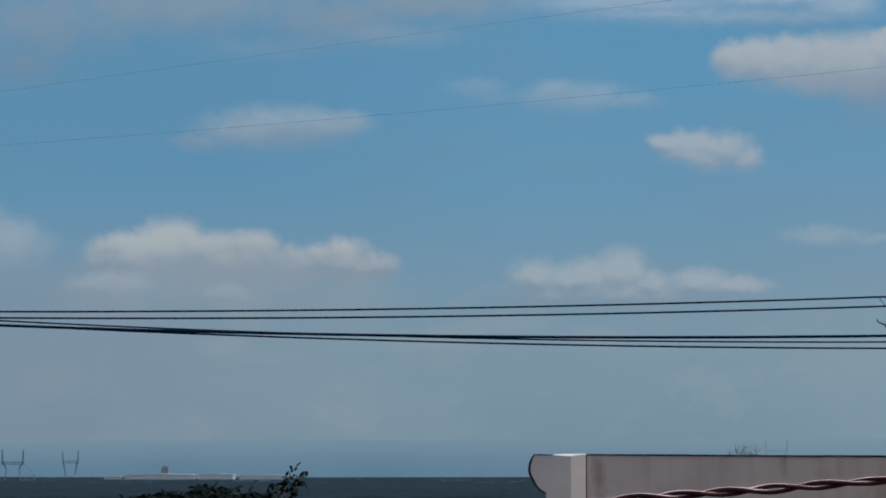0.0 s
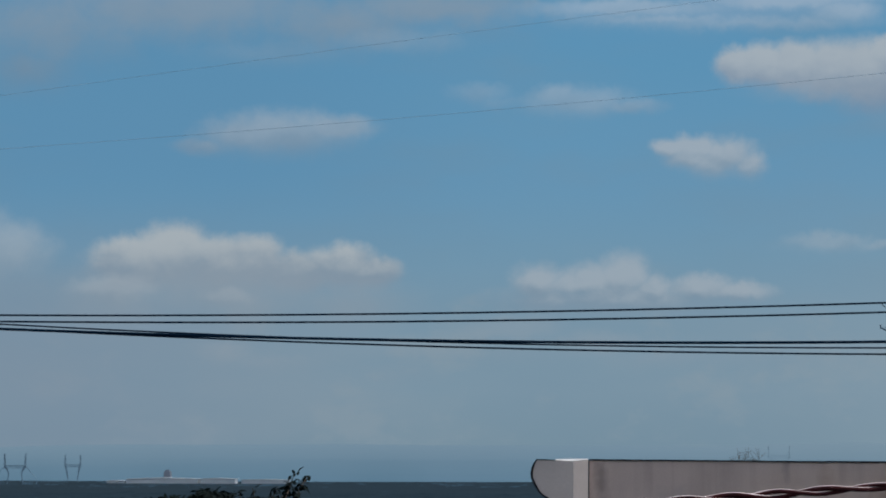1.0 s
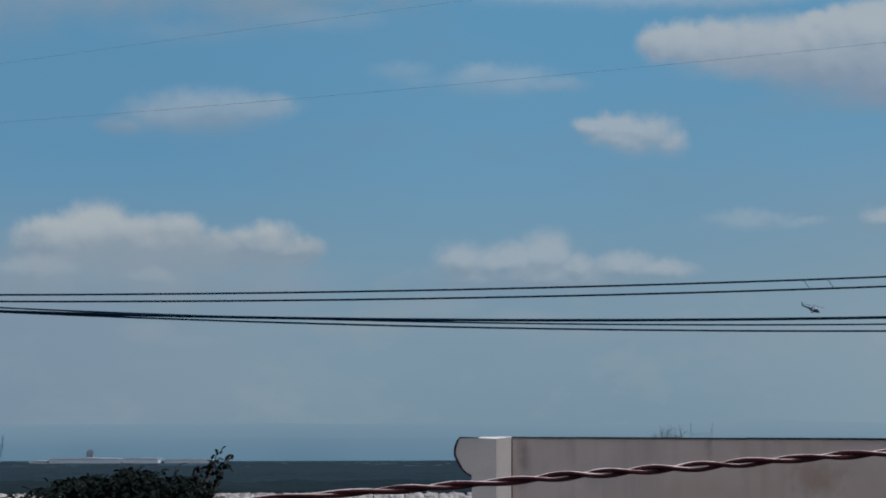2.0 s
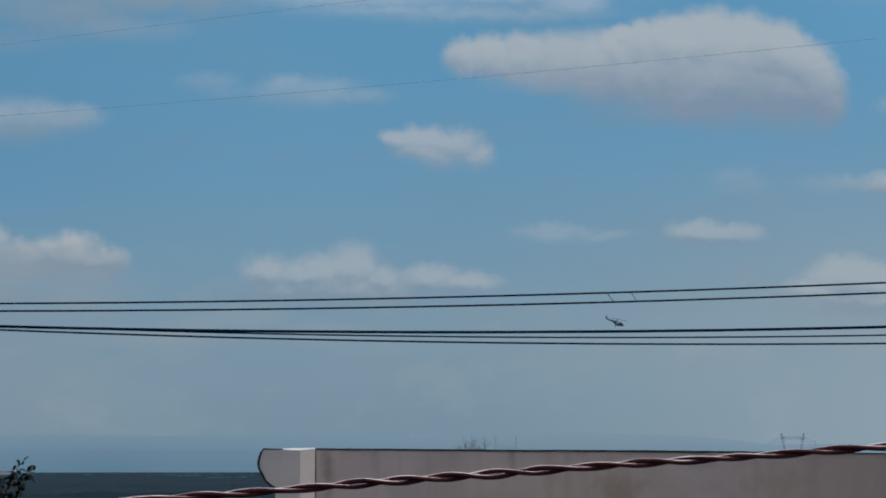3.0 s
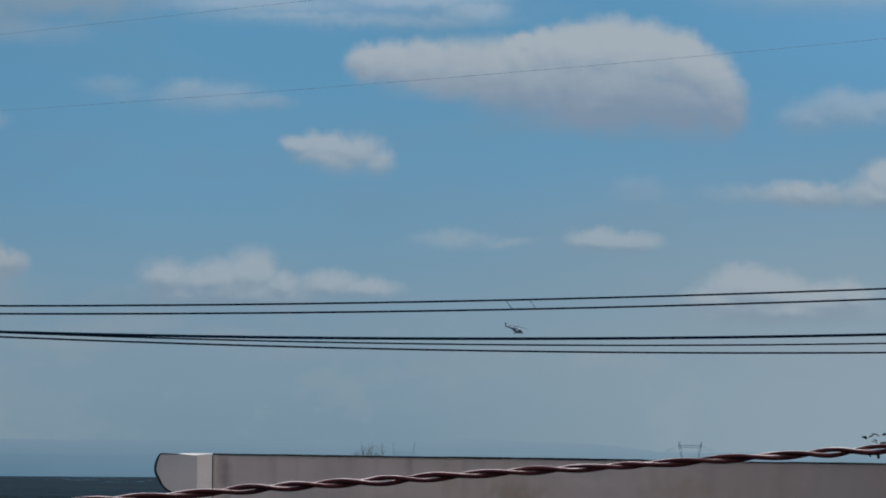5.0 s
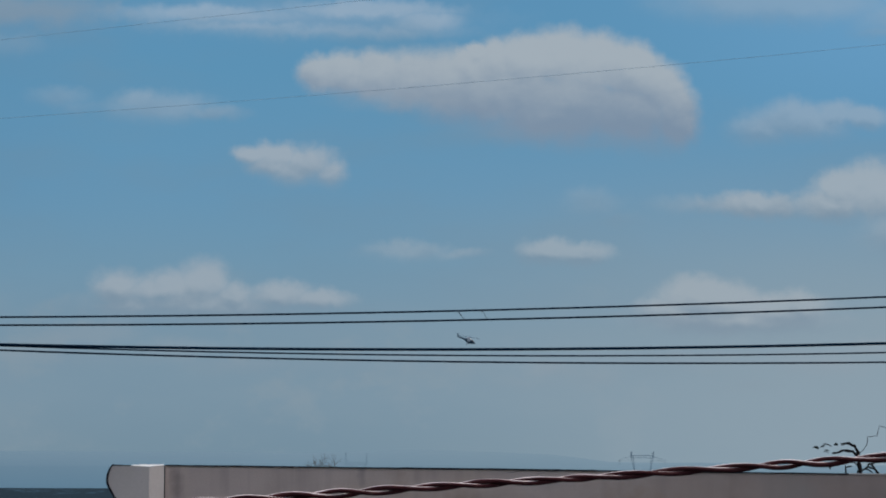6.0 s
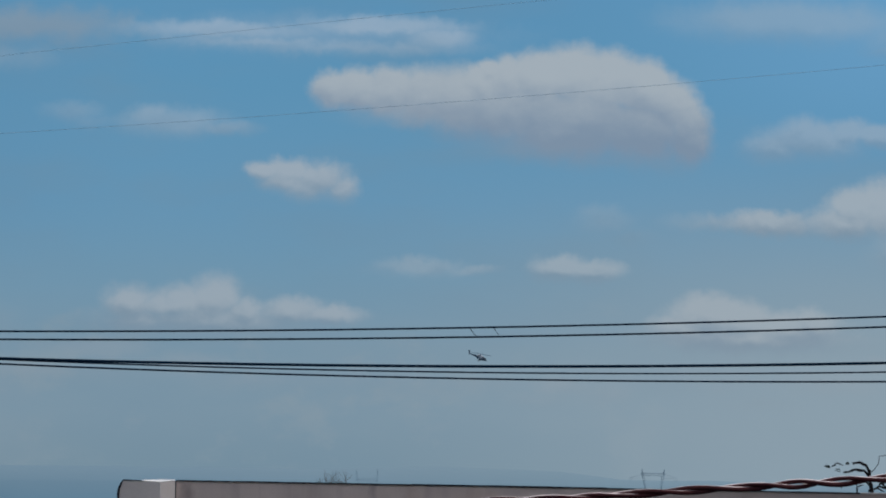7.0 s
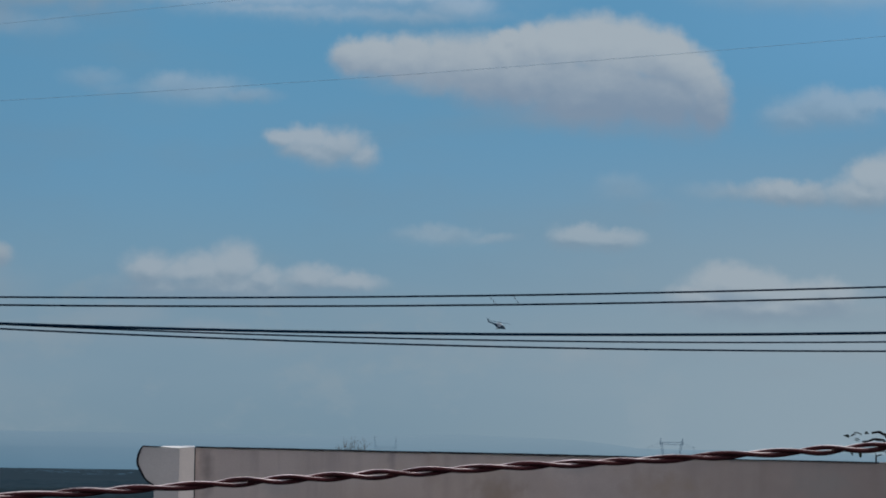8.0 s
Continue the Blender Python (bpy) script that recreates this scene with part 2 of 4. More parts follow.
# ---- materials ----
def surface(name, colour, second, rough=0.85, scale=6.0, fine=60.0, bump=0.3, metal=0.0, streak=0.0, stain=None, varied=0.0, marks=(), canopy=False):
    """A procedural surface: two colours mixed at a coarse and a fine scale, with relief; streak: upright run-off marks."""
    m = bpy.data.materials.new(name)
    m.use_nodes = True
    nodes, links = m.node_tree.nodes, m.node_tree.links
    bsdf = nodes["Principled BSDF"]
    bsdf.inputs["Roughness"].default_value, bsdf.inputs["Metallic"].default_value = rough, metal
    bsdf.inputs["Specular IOR Level"].default_value = 0.5 if rough < 0.55 else (0.12 if rough < 0.95 else 0.02)
    place = nodes.new("ShaderNodeTexCoord").outputs["Object"]

    def noisy(s, detail, vec=place):
        n = nodes.new("ShaderNodeTexNoise")
        n.inputs["Scale"].default_value, n.inputs["Detail"].default_value = s, detail
        links.new(vec, n.inputs["Vector"])
        return n.outputs[0]

    def mixed(fac, a, b):
        n = nodes.new("ShaderNodeMixRGB")
        for s, v in zip(n.inputs, (fac, a, b)):
            if isinstance(v, bpy.types.NodeSocket):
                links.new(v, s)
            else:
                s.default_value = v if not isinstance(v, tuple) or len(v) == 4 else (*v, 1.0)
        return n.outputs[0]

    def ranged(value, low, high, to=1.0):
        n = nodes.new("ShaderNodeMapRange")
        links.new(value, n.inputs[0])
        n.inputs[1].default_value, n.inputs[2].default_value, n.inputs[4].default_value = low, high, to
        return n.outputs[0]

    coarse, grain = noisy(scale, 4.0), noisy(fine, 3.0)
    col = mixed(ranged(coarse, 0.35, 0.68), colour, second)
    col = mixed(ranged(grain, 0.3, 0.75, 0.35), col, tuple(c * 0.72 for c in colour))
    if streak:
        stretch = nodes.new("ShaderNodeMapping")
        stretch.inputs["Scale"].default_value = (1.0, 1.0, 0.07)
        links.new(place, stretch.inputs[0])
        col = mixed(ranged(noisy(scale * 3.0, 5.0, stretch.outputs[0]), 0.5, 0.75, streak), col, tuple(c * 0.5 for c in second))
    if stain:
        col = mixed(ranged(noisy(scale * 0.45, 3.0), 0.5, 0.72, 0.6), col, stain)
    for px, pz, rx, rz, dark, strength in marks:
        # one worn or damp patch with a torn outline; a wide one is a soft darker area
        shift = nodes.new("ShaderNodeVectorMath")
        shift.operation = "SUBTRACT"
        links.new(place, shift.inputs[0])
        shift.inputs[1].default_value = (px, 0.0, pz)
        size = nodes.new("ShaderNodeVectorMath")
        size.operation = "MULTIPLY"
        links.new(shift.outputs[0], size.inputs[0])
        size.inputs[1].default_value = (1 / rx, 0.0, 1 / rz)
        far_off = nodes.new("ShaderNodeVectorMath")
        far_off.operation = "LENGTH"
        links.new(size.outputs[0], far_off.inputs[0])
        torn = nodes.new("ShaderNodeMath")
        torn.operation = "MULTIPLY_ADD"
        links.new(noisy(9.0, 4.0), torn.inputs[0])
        torn.inputs[1].default_value = 1.6 if rx < 1.0 else 0.3
        links.new(far_off.outputs["Value"], torn.inputs[2])
        col = mixed(ranged(torn.outputs[0], *((1.75, 0.9) if rx < 1.0 else (1.15, 0.2)), strength), col, dark)
    if varied:
        info = nodes.new("ShaderNodeObjectInfo")
        col = mixed(ranged(info.outputs["Random"], 0.0, 1.0, varied), col, second)
    links.new(col, bsdf.inputs["Base Color"])
    b = nodes.new("ShaderNodeBump")
    b.inputs["Strength"].default_value, b.inputs["Distance"].default_value = bump, 0.4 / fine
    links.new(grain, b.inputs["Height"])
    links.new(b.outputs[0], bsdf.inputs["Normal"])
    if canopy:
        # leaves of a canopy face the sky on the whole, whatever the side of the crown
        up = nodes.new("ShaderNodeVectorMath")
        up.operation = "MULTIPLY_ADD"
        links.new(b.outputs[0], up.inputs[0])
        up.inputs[1].default_value, up.inputs[2].default_value = (0.16, 0.16, 0.16), (0.0, 0.0, 1.0)
        unit = nodes.new("ShaderNodeVectorMath")
        unit.operation = "NORMALIZE"
        links.new(up.outputs[0], unit.inputs[0])
        links.new(unit.outputs[0], bsdf.inputs["Normal"])
    return m


# the first mark, a wide one, darkens the plaster towards the east
PLASTER = surface("pinkish_plaster", (0.54, 0.435, 0.395), (0.465, 0.375, 0.345), 0.92, 2.2, 70, 0.25, streak=0.35, stain=(0.42, 0.31, 0.25),
                  marks=((6.4, 9.7, 3.6, 3.0, (0.29, 0.228, 0.208), 0.85), (1.75, 10.07, 0.05, 0.16, (0.26, 0.22, 0.21), 0.6), (2.7, 9.78, 0.30, 0.22, (0.34, 0.25, 0.20), 0.8), (4.2, 9.85, 0.5, 0.2, (0.38, 0.285, 0.23), 0.7), (0.12, 9.95, 0.09, 0.3, (0.24, 0.20, 0.185), 0.7),
                         (5.6, 9.9, 0.4, 0.25, (0.33, 0.285, 0.265), 0.7), (3.4, 10.02, 0.25, 0.1, (0.36, 0.32, 0.30), 0.6), (0.75, 9.8, 0.25, 0.15, (0.38, 0.33, 0.31), 0.6), (2.1, 9.95, 0.12, 0.2, (0.40, 0.30, 0.25), 0.6)))
PIER = surface("grey_plaster", (0.55, 0.485, 0.46), (0.50, 0.44, 0.415), 0.92, 4.0, 80, 0.25)
SUNLIT_PALE = surface("pale_sunlit_plaster", (0.72, 0.71, 0.70), (0.60, 0.59, 0.57), 0.85, 9.0, 90, 0.2)
NEAR_BLACK = surface("near_black", (0.013, 0.014, 0.02), (0.035, 0.033, 0.038), 0.95, 5.0, 60, 0.4)
CABLE = surface("black_cable_sheath", (0.003, 0.014, 0.032), (0.006, 0.02, 0.042), 1.0, 8.0, 120, 0.15)
LINE = surface("weathered_line_wire", (0.27, 0.41, 0.52), (0.23, 0.36, 0.47), 0.9, 6.0, 90, 0.1)
CORD = surface("maroon_cord", (0.060, 0.013, 0.015), (0.030, 0.008, 0.010), 0.6, 40.0, 700, 0.5)
LEAF = surface("dark_leaf", (0.004, 0.009, 0.009), (0.008, 0.015, 0.013), 0.9, 9.0, 90, 0.2, varied=0.6)
BARK = surface("grey_bark", (0.10, 0.08, 0.065), (0.06, 0.05, 0.042), 0.9, 12.0, 80, 0.6)
DRY = surface("dry_stem", (0.014, 0.014, 0.016), (0.022, 0.02, 0.02), 0.95, 20.0, 120, 0.4)
LIME = surface("limewashed_rubble", (0.50, 0.47, 0.475), (0.34, 0.315, 0.32), 0.95, 6.0, 60, 0.6, varied=0.4)
SLATE = surface("dirty_roof_bed", (0.12, 0.115, 0.12), (0.06, 0.06, 0.065), 0.95, 4.0, 50, 0.5)
# haze is put into these colours: each farther sheet is bluer and paler
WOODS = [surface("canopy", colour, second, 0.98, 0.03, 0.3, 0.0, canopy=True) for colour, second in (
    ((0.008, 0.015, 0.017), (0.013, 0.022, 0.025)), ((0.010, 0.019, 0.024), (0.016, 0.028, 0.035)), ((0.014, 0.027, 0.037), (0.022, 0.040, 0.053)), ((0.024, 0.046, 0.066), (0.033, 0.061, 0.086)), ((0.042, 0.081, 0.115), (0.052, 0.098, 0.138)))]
EARTH = surface("dry_scrubland", (0.020, 0.035, 0.046), (0.016, 0.029, 0.039), 0.98, 0.01, 0.2, 0.0)
STEEL = surface("galvanised_steel", (0.19, 0.29, 0.37), (0.16, 0.25, 0.33), 0.8, 0.3, 2.0, 0.0)
SHED = surface("pale_sheet_roof", (0.58, 0.63, 0.68), (0.50, 0.55, 0.6), 0.6, 0.05, 0.6, 0.0)
TOWER = surface("brown_concrete", (0.18, 0.21, 0.26), (0.15, 0.18, 0.22), 0.9, 0.1, 1.0, 0.1)
HULL = surface("grey_airframe_paint", (0.05, 0.10, 0.15), (0.035, 0.07, 0.11), 0.7, 0.5, 4.0, 0.0)
HULL_HIGHLIGHT = surface("highlight_airframe_paint", (0.50, 0.55, 0.60), (0.42, 0.47, 0.52), 0.6, 0.5, 4.0, 0.0)
GLASS = surface("dark_canopy_glass", (0.02, 0.025, 0.03), (0.03, 0.035, 0.04), 0.12, 1.0, 5.0, 0.0)
PIPE = surface("grey_plastic_pipe", (0.50, 0.50, 0.52), (0.42, 0.42, 0.44), 0.5, 10.0, 60, 0.1)
RUST = surface("dark_rusty_iron", (0.03, 0.026, 0.026), (0.05, 0.036, 0.03), 0.8, 12.0, 80, 0.4)



def top_sheen(m, pale):
    """Paints a pale sunlit sheen on the sides that face up, in an uneven band."""
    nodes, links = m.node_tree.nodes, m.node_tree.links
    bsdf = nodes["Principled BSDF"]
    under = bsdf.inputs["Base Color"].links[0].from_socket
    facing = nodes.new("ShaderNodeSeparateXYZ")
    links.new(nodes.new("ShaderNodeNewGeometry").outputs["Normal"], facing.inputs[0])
    sheen_noise = nodes.new("ShaderNodeTexNoise")
    links.new(nodes.new("ShaderNodeTexCoord").outputs["Object"], sheen_noise.inputs["Vector"])
    sheen_noise.inputs["Scale"].default_value, sheen_noise.inputs["Detail"].default_value = 26.0, 5.0
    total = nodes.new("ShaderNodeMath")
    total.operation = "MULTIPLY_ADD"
    links.new(sheen_noise.outputs[0], total.inputs[0])
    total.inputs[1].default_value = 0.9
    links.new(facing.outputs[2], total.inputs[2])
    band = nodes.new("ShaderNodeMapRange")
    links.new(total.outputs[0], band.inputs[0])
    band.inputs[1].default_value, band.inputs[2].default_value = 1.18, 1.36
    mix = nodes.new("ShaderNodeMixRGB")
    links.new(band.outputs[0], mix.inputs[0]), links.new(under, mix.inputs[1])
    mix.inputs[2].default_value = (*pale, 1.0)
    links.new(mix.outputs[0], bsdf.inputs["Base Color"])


top_sheen(CORD, (0.80, 0.68, 0.68))

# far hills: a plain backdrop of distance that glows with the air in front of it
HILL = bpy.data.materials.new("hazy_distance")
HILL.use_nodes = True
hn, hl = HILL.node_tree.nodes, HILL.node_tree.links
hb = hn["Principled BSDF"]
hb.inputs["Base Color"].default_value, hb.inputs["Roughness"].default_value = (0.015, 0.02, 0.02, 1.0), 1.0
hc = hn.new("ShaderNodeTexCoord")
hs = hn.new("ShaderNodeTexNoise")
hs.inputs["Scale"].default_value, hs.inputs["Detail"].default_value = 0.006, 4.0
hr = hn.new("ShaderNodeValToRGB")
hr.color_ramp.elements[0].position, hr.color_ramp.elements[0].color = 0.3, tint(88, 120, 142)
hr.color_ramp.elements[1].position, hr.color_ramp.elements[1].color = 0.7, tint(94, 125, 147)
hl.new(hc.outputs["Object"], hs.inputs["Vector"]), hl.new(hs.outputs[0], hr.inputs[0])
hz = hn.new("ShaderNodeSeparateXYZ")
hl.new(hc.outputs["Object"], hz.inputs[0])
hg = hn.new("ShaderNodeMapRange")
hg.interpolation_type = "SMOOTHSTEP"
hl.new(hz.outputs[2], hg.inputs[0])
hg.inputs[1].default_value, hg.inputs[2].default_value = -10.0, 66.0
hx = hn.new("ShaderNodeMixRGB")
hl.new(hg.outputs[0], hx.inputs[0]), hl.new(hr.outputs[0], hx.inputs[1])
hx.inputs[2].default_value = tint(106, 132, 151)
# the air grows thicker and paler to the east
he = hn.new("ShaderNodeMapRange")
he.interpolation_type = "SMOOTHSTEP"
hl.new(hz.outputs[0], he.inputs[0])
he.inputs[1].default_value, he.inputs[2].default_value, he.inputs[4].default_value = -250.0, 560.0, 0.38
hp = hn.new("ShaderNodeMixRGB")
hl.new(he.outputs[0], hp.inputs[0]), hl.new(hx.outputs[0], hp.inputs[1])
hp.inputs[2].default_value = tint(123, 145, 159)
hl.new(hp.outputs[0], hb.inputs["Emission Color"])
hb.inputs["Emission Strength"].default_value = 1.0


# ---- building helpers ----
EYE = 10.0


def spot(u, v, y):
    """The place at the distance y that lies in the direction U, V."""
    return Vector((u * y / FAR, y, EYE + (v + 28.0) * y / FAR))


def mesh_of(bm, material, shade_smooth=False):
    me = bpy.data.meshes.new("mesh")
    bmesh.ops.recalc_face_normals(bm, faces=bm.faces)
    if shade_smooth:
        for f in bm.faces:
            f.smooth = True
    bm.to_mesh(me)
    bm.free()
    me.materials.append(material)
    return me


def part(name, bm, material, parent=None, label="", smooth_faces=False):
    ob = new(name, mesh_of(bm, material, smooth_faces))
    if parent is not None:
        ob.parent = parent
        ob.matrix_parent_inverse = parent.matrix_world.inverted()
    return tagged(ob, label)


def thing(name, place, label, category, group="", kind=""):
    ob = new(name)
    ob.matrix_world = Matrix.Translation(place)
    bpy.context.view_layer.update()
    return tagged(ob, label, category, group, kind)


def box(bm, low, high, bevel=0.0):
    r = bmesh.ops.create_cube(bm, size=1.0)
    lo, hi = Vector(low), Vector(high)
    for v in r["verts"]:
        v.co = Vector(((lo[i] + hi[i]) / 2 + v.co[i] * (hi[i] - lo[i]) for i in range(3)))
    if bevel:
        bmesh.ops.bevel(bm, geom=list({e for v in r["verts"] for e in v.link_edges}), offset=bevel, segments=2, affect="EDGES", profile=0.5)


def tube(bm, points, radii, sides=8):
    """A swept round tube through points."""
    rings = []
    n = len(points)
    side = None
    for i, p in enumerate(points):
        way_on = (points[min(i + 1, n - 1)] - points[max(i - 1, 0)]).normalized()
        if side is None:
            side = way_on.orthogonal().normalized()
        side = (side - way_on * side.dot(way_on)).normalized()
        up = way_on.cross(side)
        r = radii[i] if isinstance(radii, (list, tuple)) else radii
        rings.append([bm.verts.new(p + (side * math.cos(a) + up * math.sin(a)) * r) for a in (k * math.tau / sides for k in range(sides))])
    for a, b in zip(rings, rings[1:]):
        for k in range(sides):
            bm.faces.new((a[k], a[(k + 1) % sides], b[(k + 1) % sides], b[k]))
    bm.faces.new(rings[0][::-1]), bm.faces.new(rings[-1])


def beam(bm, a, b, w):
    tube(bm, [Vector(a), Vector(b)], w / 2, 4)


def slab(bm, outline, depth_front, depth_back):
    """A prism: outline of (x, z), from the depth depth_front to depth_back along y."""
    f = [bm.verts.new((x, depth_front, z)) for x, z in outline]
    b = [bm.verts.new((x, depth_back, z)) for x, z in outline]
    bm.faces.new(f), bm.faces.new(b[::-1])
    n = len(outline)
    for i in range(n):
        bm.faces.new((f[i], b[i], b[(i + 1) % n], f[(i + 1) % n]))


# ---- ground and distance ----
def build_ground():
    bm = bmesh.new()
    rings = [0, 15, 40, 90, 200, 450, 900, 1500, 2300, 3200, 4100, 4960]
    spokes = 72
    last = None
    for r in rings:
        if r == 0:
            ring = [bm.verts.new((0, 0, 0))]
        else:
            ring = []
            for k in range(spokes):
                a = k * math.tau / spokes
                x, y = r * math.sin(a), r * math.cos(a)
                h = 0.0 if r < 300 else 1.2 * noise.noise((x * 0.0012, y * 0.0012, 3.0))
                ring.append(bm.verts.new((x, y, h)))
        if last is not None:
            for k in range(spokes):
                if len(last) == 1:
                    bm.faces.new((last[0], ring[k], ring[(k + 1) % spokes]))
                else:
                    bm.faces.new((last[k], ring[k], ring[(k + 1) % spokes], last[(k + 1) % spokes]))
        last = ring
    ob = part("ground", bm, EARTH, None, "dark scrub plain running to the horizon", True)
    tagged(ob, category="ground", kind="structure")


def build_hills():
    """A low hazy ridge all round the horizon."""
    bm = bmesh.new()
    R, n = 4930.0, 720
    rows = []
    for k in range(n):
        a = -math.pi + k * math.tau / n * 1.0
        u = a * FAR
        base = 24.0 + 5.0 * noise.noise((u * 0.0011, 4.0, 0.0)) + 2.4 * noise.noise((u * 0.006, 1.0, 0.0)) + 1.0 * noise.noise((u * 0.03, 7.0, 0.0))
        base += 6.0 * math.exp(-((u - 470.0) / 110.0) ** 2) + 3.0 * math.exp(-((u - 300.0) / 40.0) ** 2)
        far_drop = 1.0 / (1.0 + math.exp(-(u - 735.0) / 22.0)) if -2000 < u < 4000 else 0.6
        west = 1.0 / (1.0 + math.exp((u + 1010.0) / 50.0)) if -4000 < u < 0 else 0.0
        v = base - far_drop * (14.0 + 5.0 * noise.noise((u * 0.012, 2.0, 0.0))) - west * 10.0
        x, y = R * math.sin(a), R * math.cos(a)
        rows.append((bm.verts.new((x, y, -2.0)), bm.verts.new((x * 0.998, y * 0.998, EYE + (v + 28) * R / FAR * 0.5)), bm.verts.new((x * 1.002, y * 1.002, EYE + (v + 28) * R / FAR))))
    for k in range(n):
        a, b = rows[k], rows[(k + 1) % n]
        bm.faces.new((a[0], b[0], b[1], a[1]))
        bm.faces.new((a[1], b[1], b[2], a[2]))
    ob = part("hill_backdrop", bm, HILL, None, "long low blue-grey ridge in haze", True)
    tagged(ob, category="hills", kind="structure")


def build_woods():
    """The canopy of scrub and woods on the plain: uneven sheets of crowns, more than one could count, that sink into one another."""
    columns = 760
    dark, slate, blue = "dark green-grey scrub woodland covering the plain", "woodland across the plain, coloured slate-blue for haze", "woodland along the far edge of the plain, coloured blue-grey for haze"
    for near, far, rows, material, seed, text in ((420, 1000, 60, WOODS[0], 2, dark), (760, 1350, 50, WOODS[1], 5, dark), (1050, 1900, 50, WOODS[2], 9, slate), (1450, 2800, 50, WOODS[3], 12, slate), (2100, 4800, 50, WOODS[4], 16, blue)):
        verts, faces = [], []
        for i in range(rows + 1):
            s = i / rows
            d = near * (far / near) ** s
            # the edges of a sheet lie under its neighbours
            edge = min(1.0, s / 0.25, (1.0 - s) / 0.25 if far < 4000 else 1.0)
            for k in range(columns + 1):
                u = -1750 + 3750 * k / columns
                x = u * d / FAR
                wide = noise.noise((x * 0.012, d * 0.004, seed))
                crowns = noise.noise((x * 0.09, d * 0.03, seed + 20)) + 0.5 * noise.noise((x * 0.33, d * 0.09, seed + 40))
                verts.append((x, d, 0.5 - (1.2 if near > 1200 else 0.0) + 1.0 * wide + 1.1 * crowns - 1.8 * (1.0 - edge)))
        w = columns + 1
        for i in range(rows):
            for k in range(columns):
                o = i * w + k
                faces.append((o, o + 1, o + w + 1, o + w))
        me = bpy.data.meshes.new("woods")
        me.from_pydata(verts, [], faces)
        me.polygons.foreach_set("use_smooth", [True] * len(me.polygons))
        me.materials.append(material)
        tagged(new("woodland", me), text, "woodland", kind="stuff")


def build_far_buildings():
    y = 3600.0
    def shed(u0, u1, v_top, roof_rise, depth):
        a, b = spot(u0, v_top, y), spot(u1, v_top, y)
        root = thing("industrial_shed", ((a.x + b.x) / 2, y, 0), "long low pale industrial shed far across the plain", "shed", "far sheds")
        bm = bmesh.new()
        box(bm, (a.x, y, 0), (b.x, y + depth, a.z))
        part("wall", bm, SHED, root)
        bm = bmesh.new()
        slab(bm, [(a.x - 1, a.z), (b.x + 1, b.z), (b.x + 1, b.z + 0.6), ((a.x + b.x) / 2, a.z + roof_rise), (a.x - 1, a.z + 0.6)], y - 1.0, y + depth + 1)
        part("roof", bm, SHED, root, "pale sheet-metal roof")
    shed(-815, -688, -37.5, 2.2, 40)
    shed(-682, -622, -37.0, 1.5, 30)
    shed(-610, -528, -38.5, 1.2, 30)
    shed(-850, -818, -41, 1.2, 20)
    a, b = spot(-752, -23, y + 30), spot(-740, -23, y + 30)
    root = thing("tower_block", ((a.x + b.x) / 2, y + 50, 0), "squat brown-grey tower rising behind pale sheds", "tower")
    bm = bmesh.new()
    box(bm, (a.x, y + 46, 0), (b.x, y + 56, a.z), 0.4)
    part("wall", bm, TOWER, root)
    bm = bmesh.new()
    box(bm, (a.x + 1.5, y + 48, a.z), (b.x - 1.5, y + 54, a.z + 1.6), 0.2)
    part("roof_house", bm, TOWER, root)


